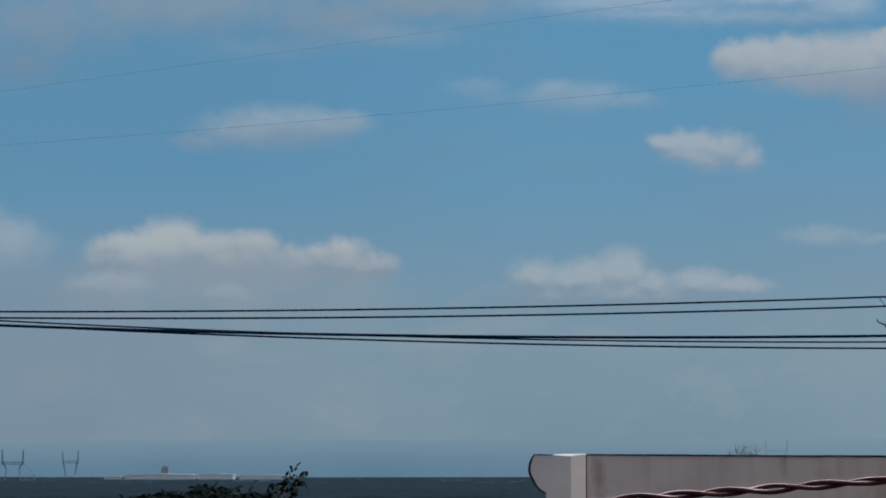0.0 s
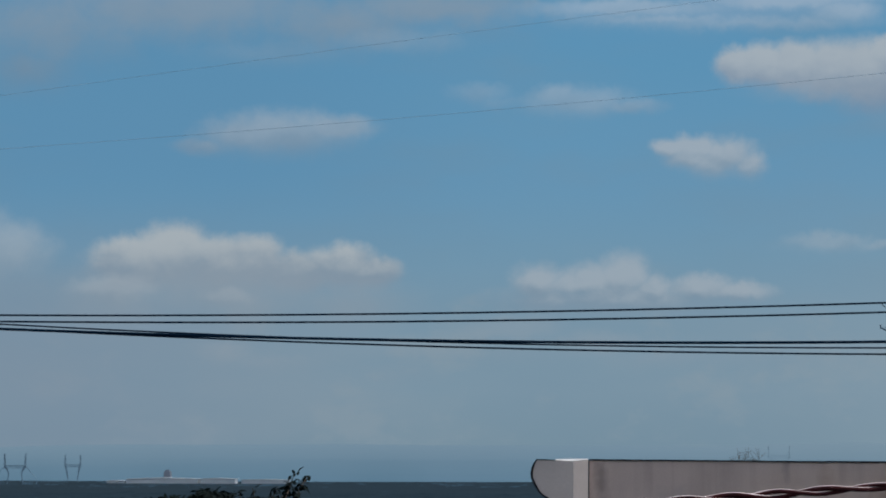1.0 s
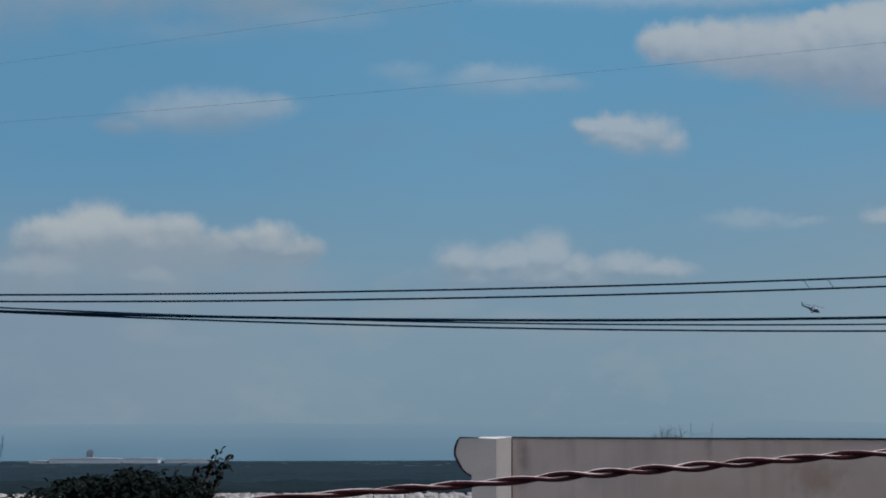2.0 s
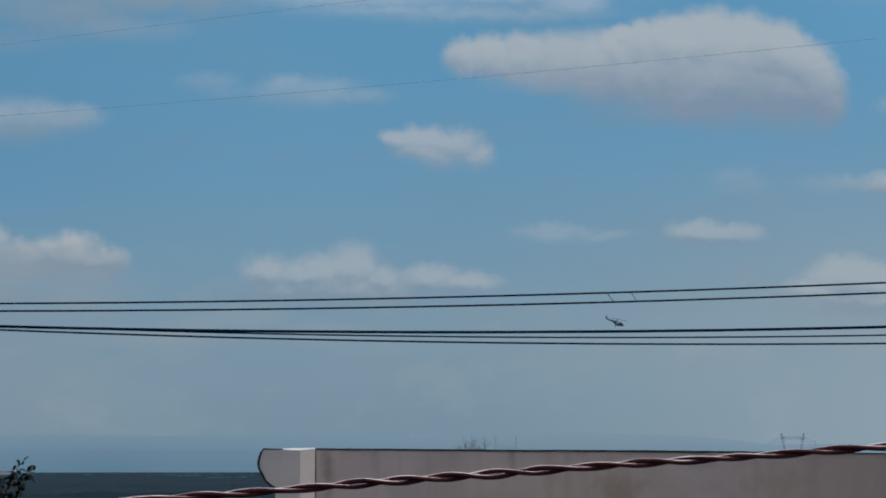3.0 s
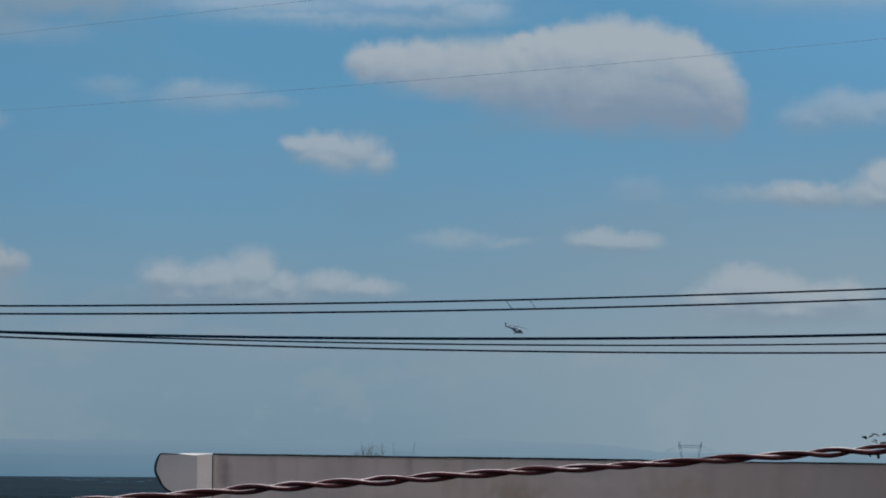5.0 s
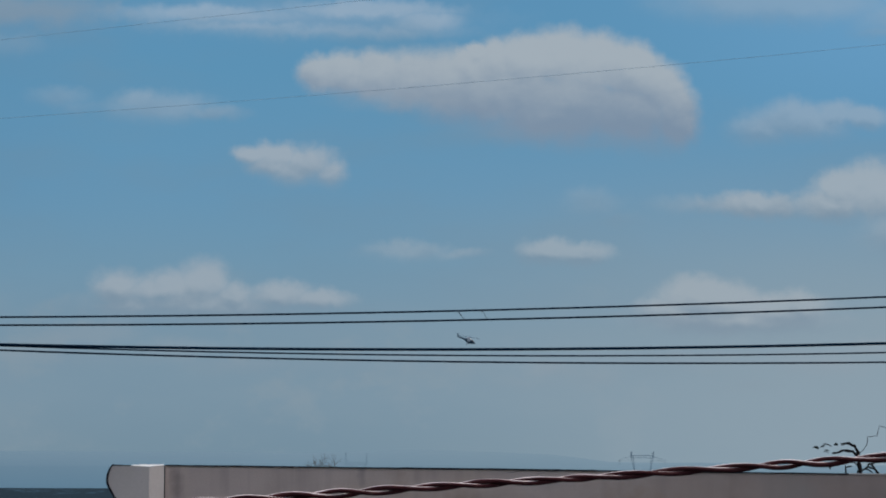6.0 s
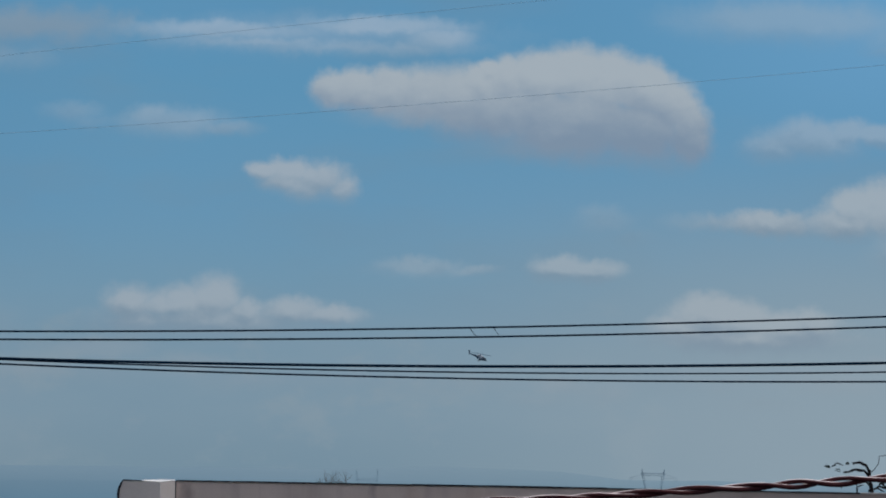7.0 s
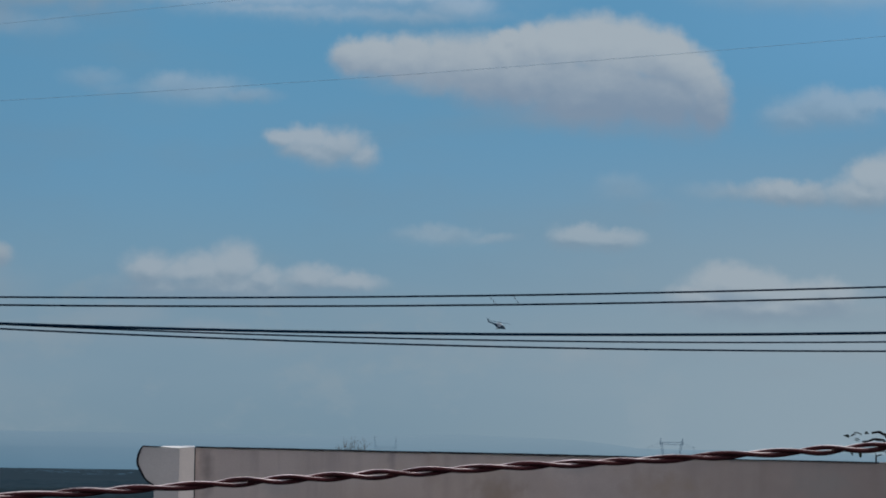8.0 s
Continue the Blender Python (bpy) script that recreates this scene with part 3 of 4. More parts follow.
def build_pylon(u, v_bar, y, span, horn, leg, label, thick=0.75, wings=True):
    """A high-voltage pylon with a bridge between two horns and slanting side arms. Span, horn, leg: in U, V."""
    c = spot(u, v_bar, y)
    s, hh = span * y / FAR / 2, horn * y / FAR
    root = thing("power_pylon", (c.x, y, 0), label, "pylon", "pylons on the plain")
    for side in (-1, 1):
        bm = bmesh.new()
        x = c.x + side * s
        for k in (-1, 1):
            beam(bm, (x + k * 0.9, y, c.z - 2), (x + side * 0.8, y, c.z + hh), thick * 0.75)
        for k in range(3):
            z0 = c.z + hh * k / 3
            beam(bm, (x - 0.9, y, z0), (x + 0.9, y, z0 + hh / 3), thick * 0.5)
        part("horn", bm, STEEL, root)
        bm = bmesh.new()
        beam(bm, (x - side * s * 0.15, y, c.z - 1.0), (c.x + side * s * 0.62, y, c.z - leg * y / FAR), thick)
        beam(bm, (x + side * 0.6, y, c.z), (c.x + side * s * 0.62, y, c.z - leg * y / FAR), thick)
        beam(bm, (c.x + side * s * 0.62, y, c.z - leg * y / FAR), (c.x + side * s * 0.8, y, 0), thick)
        part("leg", bm, STEEL, root)
        if wings:
            bm = bmesh.new()
            beam(bm, (x, y, c.z + 0.3), (x + side * s * 1.25, y, c.z - hh * 1.0), thick * 0.4)
            beam(bm, (x, y, c.z - hh * 0.9), (x + side * s * 1.25, y, c.z - hh * 1.0), thick * 0.35)
            part("side_arm", bm, STEEL, root)
            bm = bmesh.new()
            beam(bm, (x + side * s * 1.15, y, c.z - hh * 0.95), (x + side * s * 1.15, y, c.z - hh * 1.9), thick * 0.5)
            part("insulator", bm, STEEL, root)
    bm = bmesh.new()
    beam(bm, (c.x - s - 1, y, c.z + 0.6), (c.x + s + 1, y, c.z + 0.6), thick)
    beam(bm, (c.x - s - 1, y, c.z - 1.6), (c.x + s + 1, y, c.z - 1.6), thick * 0.8)
    n = 6
    for k in range(n):
        x0, x1 = c.x - s + 2 * s * k / n, c.x - s + 2 * s * (k + 1) / n
        beam(bm, (x0, y, c.z - 1.6 + (k % 2) * 2.2), (x1, y, c.z + 0.6 - (k % 2) * 2.2), thick * 0.4)
    part("bridge", bm, STEEL, root)


build_ground()
build_hills()
build_woods()
build_far_buildings()
build_pylon(-1014, -15, 3400.0, 36, 23, 12, "lattice steel power pylon in haze beyond the woods", 1.2)
build_pylon(-911, -13, 4000.0, 26, 19, 26, "smaller lattice power pylon in haze beyond the woods", 1.0, False)
build_pylon(849, 22, 3300.0, 38, 8, 40, "lattice power pylon with wide slanting arms above the parapet", 0.6)
build_pylon(339, 6, 3900.0, 36, 19, 30, "faint lattice power pylon just over the parapet", 0.34, False)
build_pylon(-243, -50, 4300.0, 14, 8, 10, "tiny power pylon standing out of the woods", 0.7, False)


# ---- the neighbour's house with its parapet ----
def build_house():
    Y = 30.0
    P = lambda u, v, y=Y: spot(u, v, Y)
    x = lambda u: u * Y / FAR
    z = lambda v: EYE + (v + 28.0) * Y / FAR
    root = thing("neighbouring_house", (3.0, Y, 0), "flat-roofed house with a stained pinkish plaster parapet", "house")
    slope = -6.4 / 1000
    # long parapet down to the roof, facade below
    bm = bmesh.new()
    slab(bm, [(x(2), z(0.0)), (x(1302), z(1302 * slope)), (x(1302), z(-160)), (x(2), z(-160))], Y, Y + 0.18)
    parapet = part("parapet", bm, PLASTER, root, "stained pinkish-grey plaster parapet")
    bm = bmesh.new()
    slab(bm, [(x(1316), z(1316 * slope + 1)), (x(2300), z(2300 * slope + 1)), (x(2300), z(-160)), (x(1316), z(-160))], Y + 0.01, Y + 0.19)
    part("parapet", bm, PLASTER, root)
    # near-black coping in uneven lengths
    rnd = random.Random(3)
    u = 2.0
    while u < 2290:
        w = min(rnd.uniform(60, 210), 2295 - u)
        bm = bmesh.new()
        t = rnd.uniform(1.6, 3.0)
        a, b = u + 0.5, u + w - 0.5
        n = 8
        top = [(x(a + (b - a) * k / n), z((a + (b - a) * k / n) * slope + t + rnd.uniform(-0.25, 0.25))) for k in range(n + 1)]
        bottom = [(x(b), z(b * slope + rnd.uniform(-0.6, 0.0) + 0.3)), (x(a), z(a * slope + 0.3))]
        slab(bm, top + bottom, Y - 0.012, Y + 0.2)
        part("coping", bm, NEAR_BLACK if rnd.random() < 0.8 or u < 500 else PIER, parapet, "black coping")
        u += w
    # facade, side and roof
    bm = bmesh.new()
    box(bm, (x(-66), Y + 0.012, 0), (x(2300), Y + 0.22, z(-161)))
    part("wall", bm, PLASTER, root)
    for uu in (-66, 2270):
        bm = bmesh.new()
        box(bm, (x(uu), Y + 0.225, 0), (x(uu + 30), Y + 4.0, z(-161)))
        part("wall", bm, PLASTER, root)
    bm = bmesh.new()
    box(bm, (x(-66) + 0.152, Y + 0.225, z(-161) - 0.15), (x(2268), Y + 4.0, z(-161)))
    part("roof", bm, SLATE, root)
    # end pier with a scrolled profile
    prof = [(-26, -1.5), (-58, 0.5), (-90, 1.2), (-94, -5), (-97.5, -14), (-99, -23), (-98.5, -31), (-95.5, -38), (-91, -46), (-86, -55), (-78.5, -62), (-69.5, -67), (-68, -160), (-26, -160)]
    bm = bmesh.new()
    slab(bm, [(x(a), z(b)) for a, b in prof], Y - 0.12, Y + 0.2)
    pier = part("end_pier", bm, PIER, root, "grey plaster end pier with a scrolled outline")
    # splayed flank of the pier, turned to the sun
    bm = bmesh.new()
    f = [bm.verts.new((x(-26) + 0.002, Y - 0.12, z(v))) for v in (-160, -1.5)] + [bm.verts.new((x(0.6), Y - 0.07, z(v))) for v in (1.2, -160)]
    g = [bm.verts.new((x(-26) + 0.002, Y + 0.2, z(v))) for v in (-160, -1.5)] + [bm.verts.new((x(0.6), Y + 0.2, z(v))) for v in (1.2, -160)]
    bm.faces.new(f), bm.faces.new(g[::-1])
    for k in range(4):
        bm.faces.new((f[k], g[k], g[(k + 1) % 4], f[(k + 1) % 4]))
    part("pier_flank", bm, PIER, pier, "paler splayed flank of the pier")
    # added cap, coloured pale for the sunlit pier top, with a sloping face
    bm = bmesh.new()
    pts_f = [(x(-60), Y - 0.122, z(0.4)), (x(-26), Y - 0.122, z(-1.4)), (x(0.6), Y - 0.072, z(1.3))]
    pts_t = [(x(-52), Y + 0.05, z(2.2)), (x(-26), Y + 0.05, z(2.8)), (x(0.6), Y + 0.08, z(3.2))]
    fr, tp = [bm.verts.new(p) for p in pts_f], [bm.verts.new(p) for p in pts_t]
    bk = [bm.verts.new((p[0], Y + 0.2, z(0.5))) for p in pts_f]
    for k in range(2):
        bm.faces.new((fr[k], fr[k + 1], tp[k + 1], tp[k])), bm.faces.new((tp[k], tp[k + 1], bk[k + 1], bk[k])), bm.faces.new((fr[k + 1], fr[k], bk[k], bk[k + 1]))
    bm.faces.new((fr[0], tp[0], bk[0])), bm.faces.new((fr[2], bk[2], tp[2]))
    part("cap", bm, SUNLIT_PALE, pier, "added cap coloured pale as a sunlit top")
    # near-black rim along the scroll
    rim = prof[1:12]
    bm = bmesh.new()
    out = []
    for k, (a, b) in enumerate(rim):
        p0, p1 = rim[max(k - 1, 0)], rim[min(k + 1, len(rim) - 1)]
        d = Vector((p1[0] - p0[0], p1[1] - p0[1])).normalized()
        wide = (1.1 + 3.0 * min(1.0, k / 3.0)) * (1.0 if k < 8 else 0.8)
        out.append((a + d.y * wide * -0.55, b + d.x * wide * 0.55, a + d.y * wide * 0.45, b - d.x * wide * 0.45))
    rings = [[bm.verts.new((x(px), yy, z(pz))) for px, pz, yy in ((o[0], o[1], Y - 0.126), (o[2], o[3], Y - 0.126), (o[2], o[3], Y + 0.19), (o[0], o[1], Y + 0.19))] for o in out]
    for a, b in zip(rings, rings[1:]):
        for k in range(4):
            bm.faces.new((a[k], a[(k + 1) % 4], b[(k + 1) % 4], b[k]))
    bm.faces.new(rings[0]), bm.faces.new(rings[-1][::-1])
    part("rim", bm, NEAR_BLACK, pier, "black rim")
    # groove between pier and wall
    bm = bmesh.new()
    box(bm, (x(0.7), Y - 0.004, z(-160)), (x(2.6), Y + 0.1, z(0.0)))
    part("joint", bm, NEAR_BLACK, parapet)
    # drain pipe in the gap of the parapet
    bm = bmesh.new()
    tube(bm, [Vector((x(1309), Y - 0.03, z(v))) for v in (-160, -60, -14)], 0.022, 12)
    part("drain_pipe", bm, PIPE, root, "grey plastic drain pipe")
    bm = bmesh.new()
    box(bm, (x(1302.5), Y + 0.03, z(-160)), (x(1315.5), Y + 0.17, z(-13)))
    part("gap_infill", bm, NEAR_BLACK, root)
    # iron post and stump on the parapet
    for name, u0, u1, v0, v1, m, text in (("iron_post", 1350, 1360, -8, 100, RUST, "dark iron post"), ("stump", 1326, 1332, -8, 7, RUST, "short dark stump")):
        bm = bmesh.new()
        tube(bm, [Vector((x((u0 + u1) / 2), Y + 0.09, z(v))) for v in (v0, (v0 + v1) / 2, v1)], (u1 - u0) / 2 * Y / FAR, 10)
        part(name, bm, m, root, text)


build_house()


# ---- limewashed rubble roof below ----
def build_low_roof():
    Y = 37.0
    x = lambda u: u * Y / FAR
    z = lambda v: EYE + (v + 28.0) * Y / FAR
    root = thing("low_building", (-3.5, Y + 1.5, 0), "low building with white rubble strewn over its roof", "building")
    bm = bmesh.new()
    box(bm, (x(-1150), Y, 0), (x(-40), Y + 4.0, z(-150)))
    part("wall", bm, PIER, root)
    eave, ridge = (Y - 0.1, z(-150)), (Y + 1.3, z(-103))
    bm = bmesh.new()
    ring = [(eave[0], eave[1] + 0.004), ridge, (Y + 1.5, ridge[1]), (Y + 4.1, z(-150) + 0.004)]
    left, right = [bm.verts.new((x(-1160), p, q)) for p, q in ring], [bm.verts.new((x(-36), p, q)) for p, q in ring]
    bm.faces.new(left), bm.faces.new(right[::-1])
    for k in range(4):
        bm.faces.new((left[k], right[k], right[(k + 1) % 4], left[(k + 1) % 4]))
    roof = part("roof", bm, SLATE, root, "pitched dark roof bed")

    def on_roof(u, s):
        return Vector((x(u), eave[0] + (ridge[0] - eave[0]) * s, eave[1] + (ridge[1] - eave[1]) * s))

    rnd = random.Random(11)
    shapes = []
    for k in range(6):
        bm = bmesh.new()
        bmesh.ops.create_icosphere(bm, subdivisions=1, radius=1.0)
        for v in bm.verts:
            v.co *= 1.0 + rnd.uniform(-0.28, 0.28)
            v.co.z *= 0.55
        shapes.append(mesh_of(bm, LIME))
    for k in range(300):
        s = rnd.uniform(0.014, 0.04)
        ob = new("stone", shapes[k % 6])
        ob.matrix_world = Matrix.Translation(on_roof(rnd.uniform(-620, -45), 1.0 - 0.45 * rnd.random() ** 1.5) + Vector((0, 0, s * 0.4))) @ pose(0, 0, 0, rnd.uniform(-20, 20), rnd.uniform(-20, 20), rnd.uniform(0, 360)) @ Matrix.Diagonal((s * 1.5, s, s, 1))
        m = ob.matrix_world.copy()
        ob.parent = roof
        ob.matrix_parent_inverse = roof.matrix_world.inverted()
        ob.matrix_world = m
    # the rest of the rubble, joined
    verts, faces = [], []
    src = shapes[0]
    rv, rf = [v.co.copy() for v in src.vertices], [list(p.vertices) for p in src.polygons]
    for k in range(5200):
        s = rnd.uniform(0.014, 0.042)
        c = on_roof(rnd.uniform(-1140, -45), rnd.random()) + Vector((0, 0, s * 0.3))
        turn = Euler((rnd.uniform(0, 0.5), rnd.uniform(0, 0.5), rnd.uniform(0, 6.28))).to_matrix()
        o = len(verts)
        verts += [tuple(c + turn @ Vector((v.x * s * 1.4, v.y * s, v.z * s))) for v in rv]
        faces += [[o + i for i in f] for f in rf]
    me = bpy.data.meshes.new("rubble")
    me.from_pydata(verts, [], faces)
    me.materials.append(LIME)
    ob = new("rubble", me)
    ob.parent = roof
    tagged(ob, "white limewashed rubble", kind="stuff")
    # thin iron rods standing up from the edge
    for u in (-455, -395, -300, -246, -190, -128):
        bm = bmesh.new()
        tube(bm, [on_roof(u, 0.5), Vector((x(u + rnd.uniform(-1, 1)), on_roof(u, 0.5).y, z(-101 + rnd.uniform(-4, 3))))], 0.006, 6)
        part("iron_rod", bm, RUST, root)


build_low_roof()


# ---- overhead lines ----
def run_line(name, coeffs, y, radius, material, label, ends=(-5200, 5200), tilt=0.0):
    """A sagging line: height V as a square law of U / 1000."""
    a, b, c = coeffs
    pts = []
    n = 120
    for k in range(n + 1):
        u = ends[0] + (ends[1] - ends[0]) * k / n
        pts.append(spot(u, a * (u / 1000) ** 2 + b * u / 1000 + c, y))
    bm = bmesh.new()
    tube(bm, pts, radius, 10)
    ob = part(name, bm, material, None, label, True)
    tagged(ob, category="cable", group="overhead lines")
    return ob


run_line("overhead_cable", (11.9, 20.9, 264.6), 30.0, 0.0085, CABLE, "black overhead cable, upper of a close pair")
run_line("overhead_cable", (12.4, 17.6, 249.4), 30.0, 0.0085, CABLE, "black overhead cable, lower of a close pair")
run_line("overhead_cable", (15.8, -5.4, 208.4), 30.0, 0.0128, CABLE, "thick black bundled overhead cable")
run_line("overhead_cable", (17.8, -16.6, 203.0), 30.05, 0.0072, CABLE, "thin dark overhead cable crossing a thicker one")
run_line("overhead_cable", (15.3, -20.1, 194.3), 30.1, 0.0082, CABLE, "dark overhead cable, lowest of the bundle")
run_line("overhead_wire", (9.9, 89.5, 636.1), 34.0, 0.0018, LINE, "thin grey overhead wire high against clouds")
run_line("overhead_wire", (-5.1, 127.3, 788.2), 34.0, 0.0016, LINE, "thin grey overhead wire, topmost against clouds")


def build_ties():
    """Two loose wire ties between the upper pair of cables."""
    for u, lean in ((517, 14), (560, 12)):
        hi = 11.9 * (u / 1000) ** 2 + 20.9 * u / 1000 + 264.6
        lo = 12.4 * (u / 1000) ** 2 + 17.6 * u / 1000 + 249.4
        pts = [spot(u + lean * k, hi + (lo - hi) * k ** 0.8 + 1.5 * math.sin(k * math.pi), 29.98) for k in (0.0, 0.25, 0.5, 0.75, 1.0)]
        bm = bmesh.new()
        tube(bm, pts, [0.002, 0.0026, 0.002, 0.0026, 0.002], 6)
        tagged(part("wire_tie", bm, DRY, None, "bent wire tie between two overhead cables"), category="tie", group="wire ties")


build_ties()


# ---- twisted flex close by ----
def build_rope():
    Y = 3.0
    root = thing("twisted_rope", spot(0, -63, Y), "twisted two-strand maroon cord, whitish sunlit sheen painted on top", "rope")
    x0, x1 = -2.2, 2.4
    # where the two strands cross: the twist is uneven
    turns = [-0.085, -0.040, 0.010, 0.052, 0.091, 0.131, 0.1735, 0.218, 0.2625, 0.306, 0.351, 0.384, 0.434, 0.483, 0.5305, 0.570]
    step = 0.0472
    rnd = random.Random(17)
    while turns[0] > x0 - step:
        turns.insert(0, turns[0] - step * rnd.uniform(0.75, 1.3))
    while turns[-1] < x1 + step:
        turns.append(turns[-1] + step * rnd.uniform(0.75, 1.3))

    def half_turns(xx):
        k = max(i for i, p in enumerate(turns[:-1]) if p <= xx)
        return k + (xx - turns[k]) / (turns[k + 1] - turns[k])

    n = 1400
    for phase, r in ((0.0, 0.0023), (math.pi, 0.0021)):
        pts, rad = [], []
        for k in range(n + 1):
            xx = x0 + (x1 - x0) * k / n
            u = xx * FAR / Y
            c = spot(u, -63 + 73 * u / 1000 + 1.1 * math.sin(u / 210.0) + 0.6 * math.sin(u / 67.0), Y)
            a = math.pi * half_turns(xx) + phase
            loose = 0.0021 + 0.0004 * math.sin(xx * 13.0) + 0.0003 * math.sin(xx * 47.0)
            pts.append(c + Vector((0, math.cos(a), math.sin(a))) * loose)
            rad.append(r * (1.0 + 0.07 * math.sin(xx * 77.0 + phase)))
        bm = bmesh.new()
        tube(bm, pts, rad, 12)
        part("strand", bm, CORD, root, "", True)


build_rope()


# ---- leaves ----
def leaf_mesh(length, wide, fold, material):
    """A pointed leaf, folded along its midrib and drooping at the tip."""
    bm = bmesh.new()
    n = 5
    mid, left, right = [], [], []
    for k in range(n + 1):
        s = k / n
        w = wide / 2 * math.sin(math.pi * min(1.0, s * 0.92 + 0.06)) ** 0.8
        zc = -0.22 * length * s * s
        mid.append(bm.verts.new((s * length, 0, zc)))
        left.append(bm.verts.new((s * length, w, zc + fold * w)))
        right.append(bm.verts.new((s * length, -w, zc + fold * w)))
    for k in range(n):
        bm.faces.new((mid[k], mid[k + 1], left[k + 1], left[k]))
        bm.faces.new((mid[k + 1], mid[k], right[k], right[k + 1]))
    bm.normal_update()
    return mesh_of(bm, material, True)


LEAVES = [leaf_mesh(0.085, 0.042, 0.35, LEAF), leaf_mesh(0.07, 0.038, 0.2, LEAF), leaf_mesh(0.095, 0.045, 0.5, LEAF)]


def add_leaf(parent, place, rnd, size=1.0, k=None):
    ob = new("leaf", LEAVES[rnd.randrange(3) if k is None else k])
    m = Matrix.Translation(place) @ pose(0, 0, 0, rnd.uniform(-50, 50), rnd.uniform(-60, 40), rnd.uniform(0, 360)) @ Matrix.Diagonal((size, size, size, 1))
    ob.parent = parent
    ob.matrix_parent_inverse = parent.matrix_world.inverted()
    ob.matrix_world = m


def build_tree():
    Y = 28.0
    rnd = random.Random(21)
    x = lambda u: u * Y / FAR
    z = lambda v: EYE + (v + 28.0) * Y / FAR
    cx = x(-660)
    root = thing("garden_tree", (cx, Y, 0), "dark leafy garden tree with ragged upright sprigs", "tree")
    bm = bmesh.new()
    fork = Vector((cx + 0.05, Y, 8.0))
    tube(bm, [Vector((cx, Y, 0)), Vector((cx + 0.08, Y + 0.04, 2.5)), Vector((cx - 0.04, Y, 5.5)), fork], [0.15, 0.12, 0.10, 0.085], 10)
    trunk = part("trunk", bm, BARK, root, "", True)
    # sprigs: foot and tip in U, V
    sprigs = [(-555, -120, -521, -24), (-560, -125, -500, -30), (-575, -120, -545, -48), (-590, -125, -588, -50), (-610, -125, -612, -58), (-640, -125, -650, -62), (-660, -125, -682, -58), (-665, -125, -698, -56),
              (-700, -130, -735, -70), (-730, -135, -775, -74), (-750, -135, -812, -80), (-600, -125, -530, -52), (-640, -130, -625, -72), (-690, -130, -700, -76), (-560, -130, -508, -58), (-640, -135, -668, -70), (-775, -140, -850, -86)]
    tips = []
    for u0, v0, u1, v1 in sprigs:
        a = Vector((x(u0), Y + rnd.uniform(-0.25, 0.25), z(v0)))
        b = Vector((x(u1), Y + rnd.uniform(-0.3, 0.3), z(v1)))
        m = a.lerp(b, 0.5) + Vector((rnd.uniform(-0.04, 0.04), 0, rnd.uniform(-0.03, 0.03)))
        bm = bmesh.new()
        tube(bm, [fork, fork.lerp(a, 0.6) + Vector((0, 0, -0.1)), a, m, b], [0.05, 0.03, 0.014, 0.008, 0.003], 6)
        part("limb", bm, BARK, root)
        tips.append((a, m, b))
    # single leaves on the sprigs
    for i, (a, m, b) in enumerate(tips):
        for k in range(34 if i < 2 else 14):
            s = 0.35 + 0.65 * (k / 9.0) if k < 10 else rnd.uniform(0.5, 1.0)
            p = (a.lerp(m, s * 2) if s < 0.5 else m.lerp(b, min(1.0, s * 2 - 1))) + Vector((rnd.uniform(-0.03, 0.03), rnd.uniform(-0.06, 0.06), rnd.uniform(-0.02, 0.02)))
            add_leaf(root, p, rnd, rnd.uniform(0.5, 0.95))
    # the dense crown below
    verts, faces = [], []
    refs = [([v.co.copy() for v in me.vertices], [list(p.vertices) for p in me.polygons]) for me in LEAVES]
    for k in range(10000):
        u = rnd.gauss(-690, 90)
        u = min(max(u, -900), -538 + rnd.uniform(-14, 8))
        top = -64 - 12 * noise.noise((u * 0.016, 0.0, 9.0)) - 14 * noise.noise((u * 0.07, 0.0, 4.0)) - 0.00065 * (u + 640) ** 2 - (8 if u > -560 else 0) - 16 * math.exp(-((u + 604) / 18.0) ** 2)
        v = top - abs(rnd.gauss(0, 70))
        c = Vector((x(u), Y + rnd.gauss(0, 0.35), z(v)))
        turn = Euler((rnd.uniform(-0.9, 0.9), rnd.uniform(-1.0, 0.7), rnd.uniform(0, 6.28))).to_matrix() * rnd.uniform(0.45, 0.85)
        rv, rf = refs[k % 3]
        o = len(verts)
        verts += [tuple(c + turn @ p) for p in rv]
        faces += [[o + i for i in f] for f in rf]
    me = bpy.data.meshes.new("crown")
    me.from_pydata(verts, [], faces)
    me.materials.append(LEAF)
    crown = new("crown", me)
    crown.parent = root
    crown.matrix_parent_inverse = root.matrix_world.inverted()
    tagged(crown, "dense dark green foliage", kind="stuff")


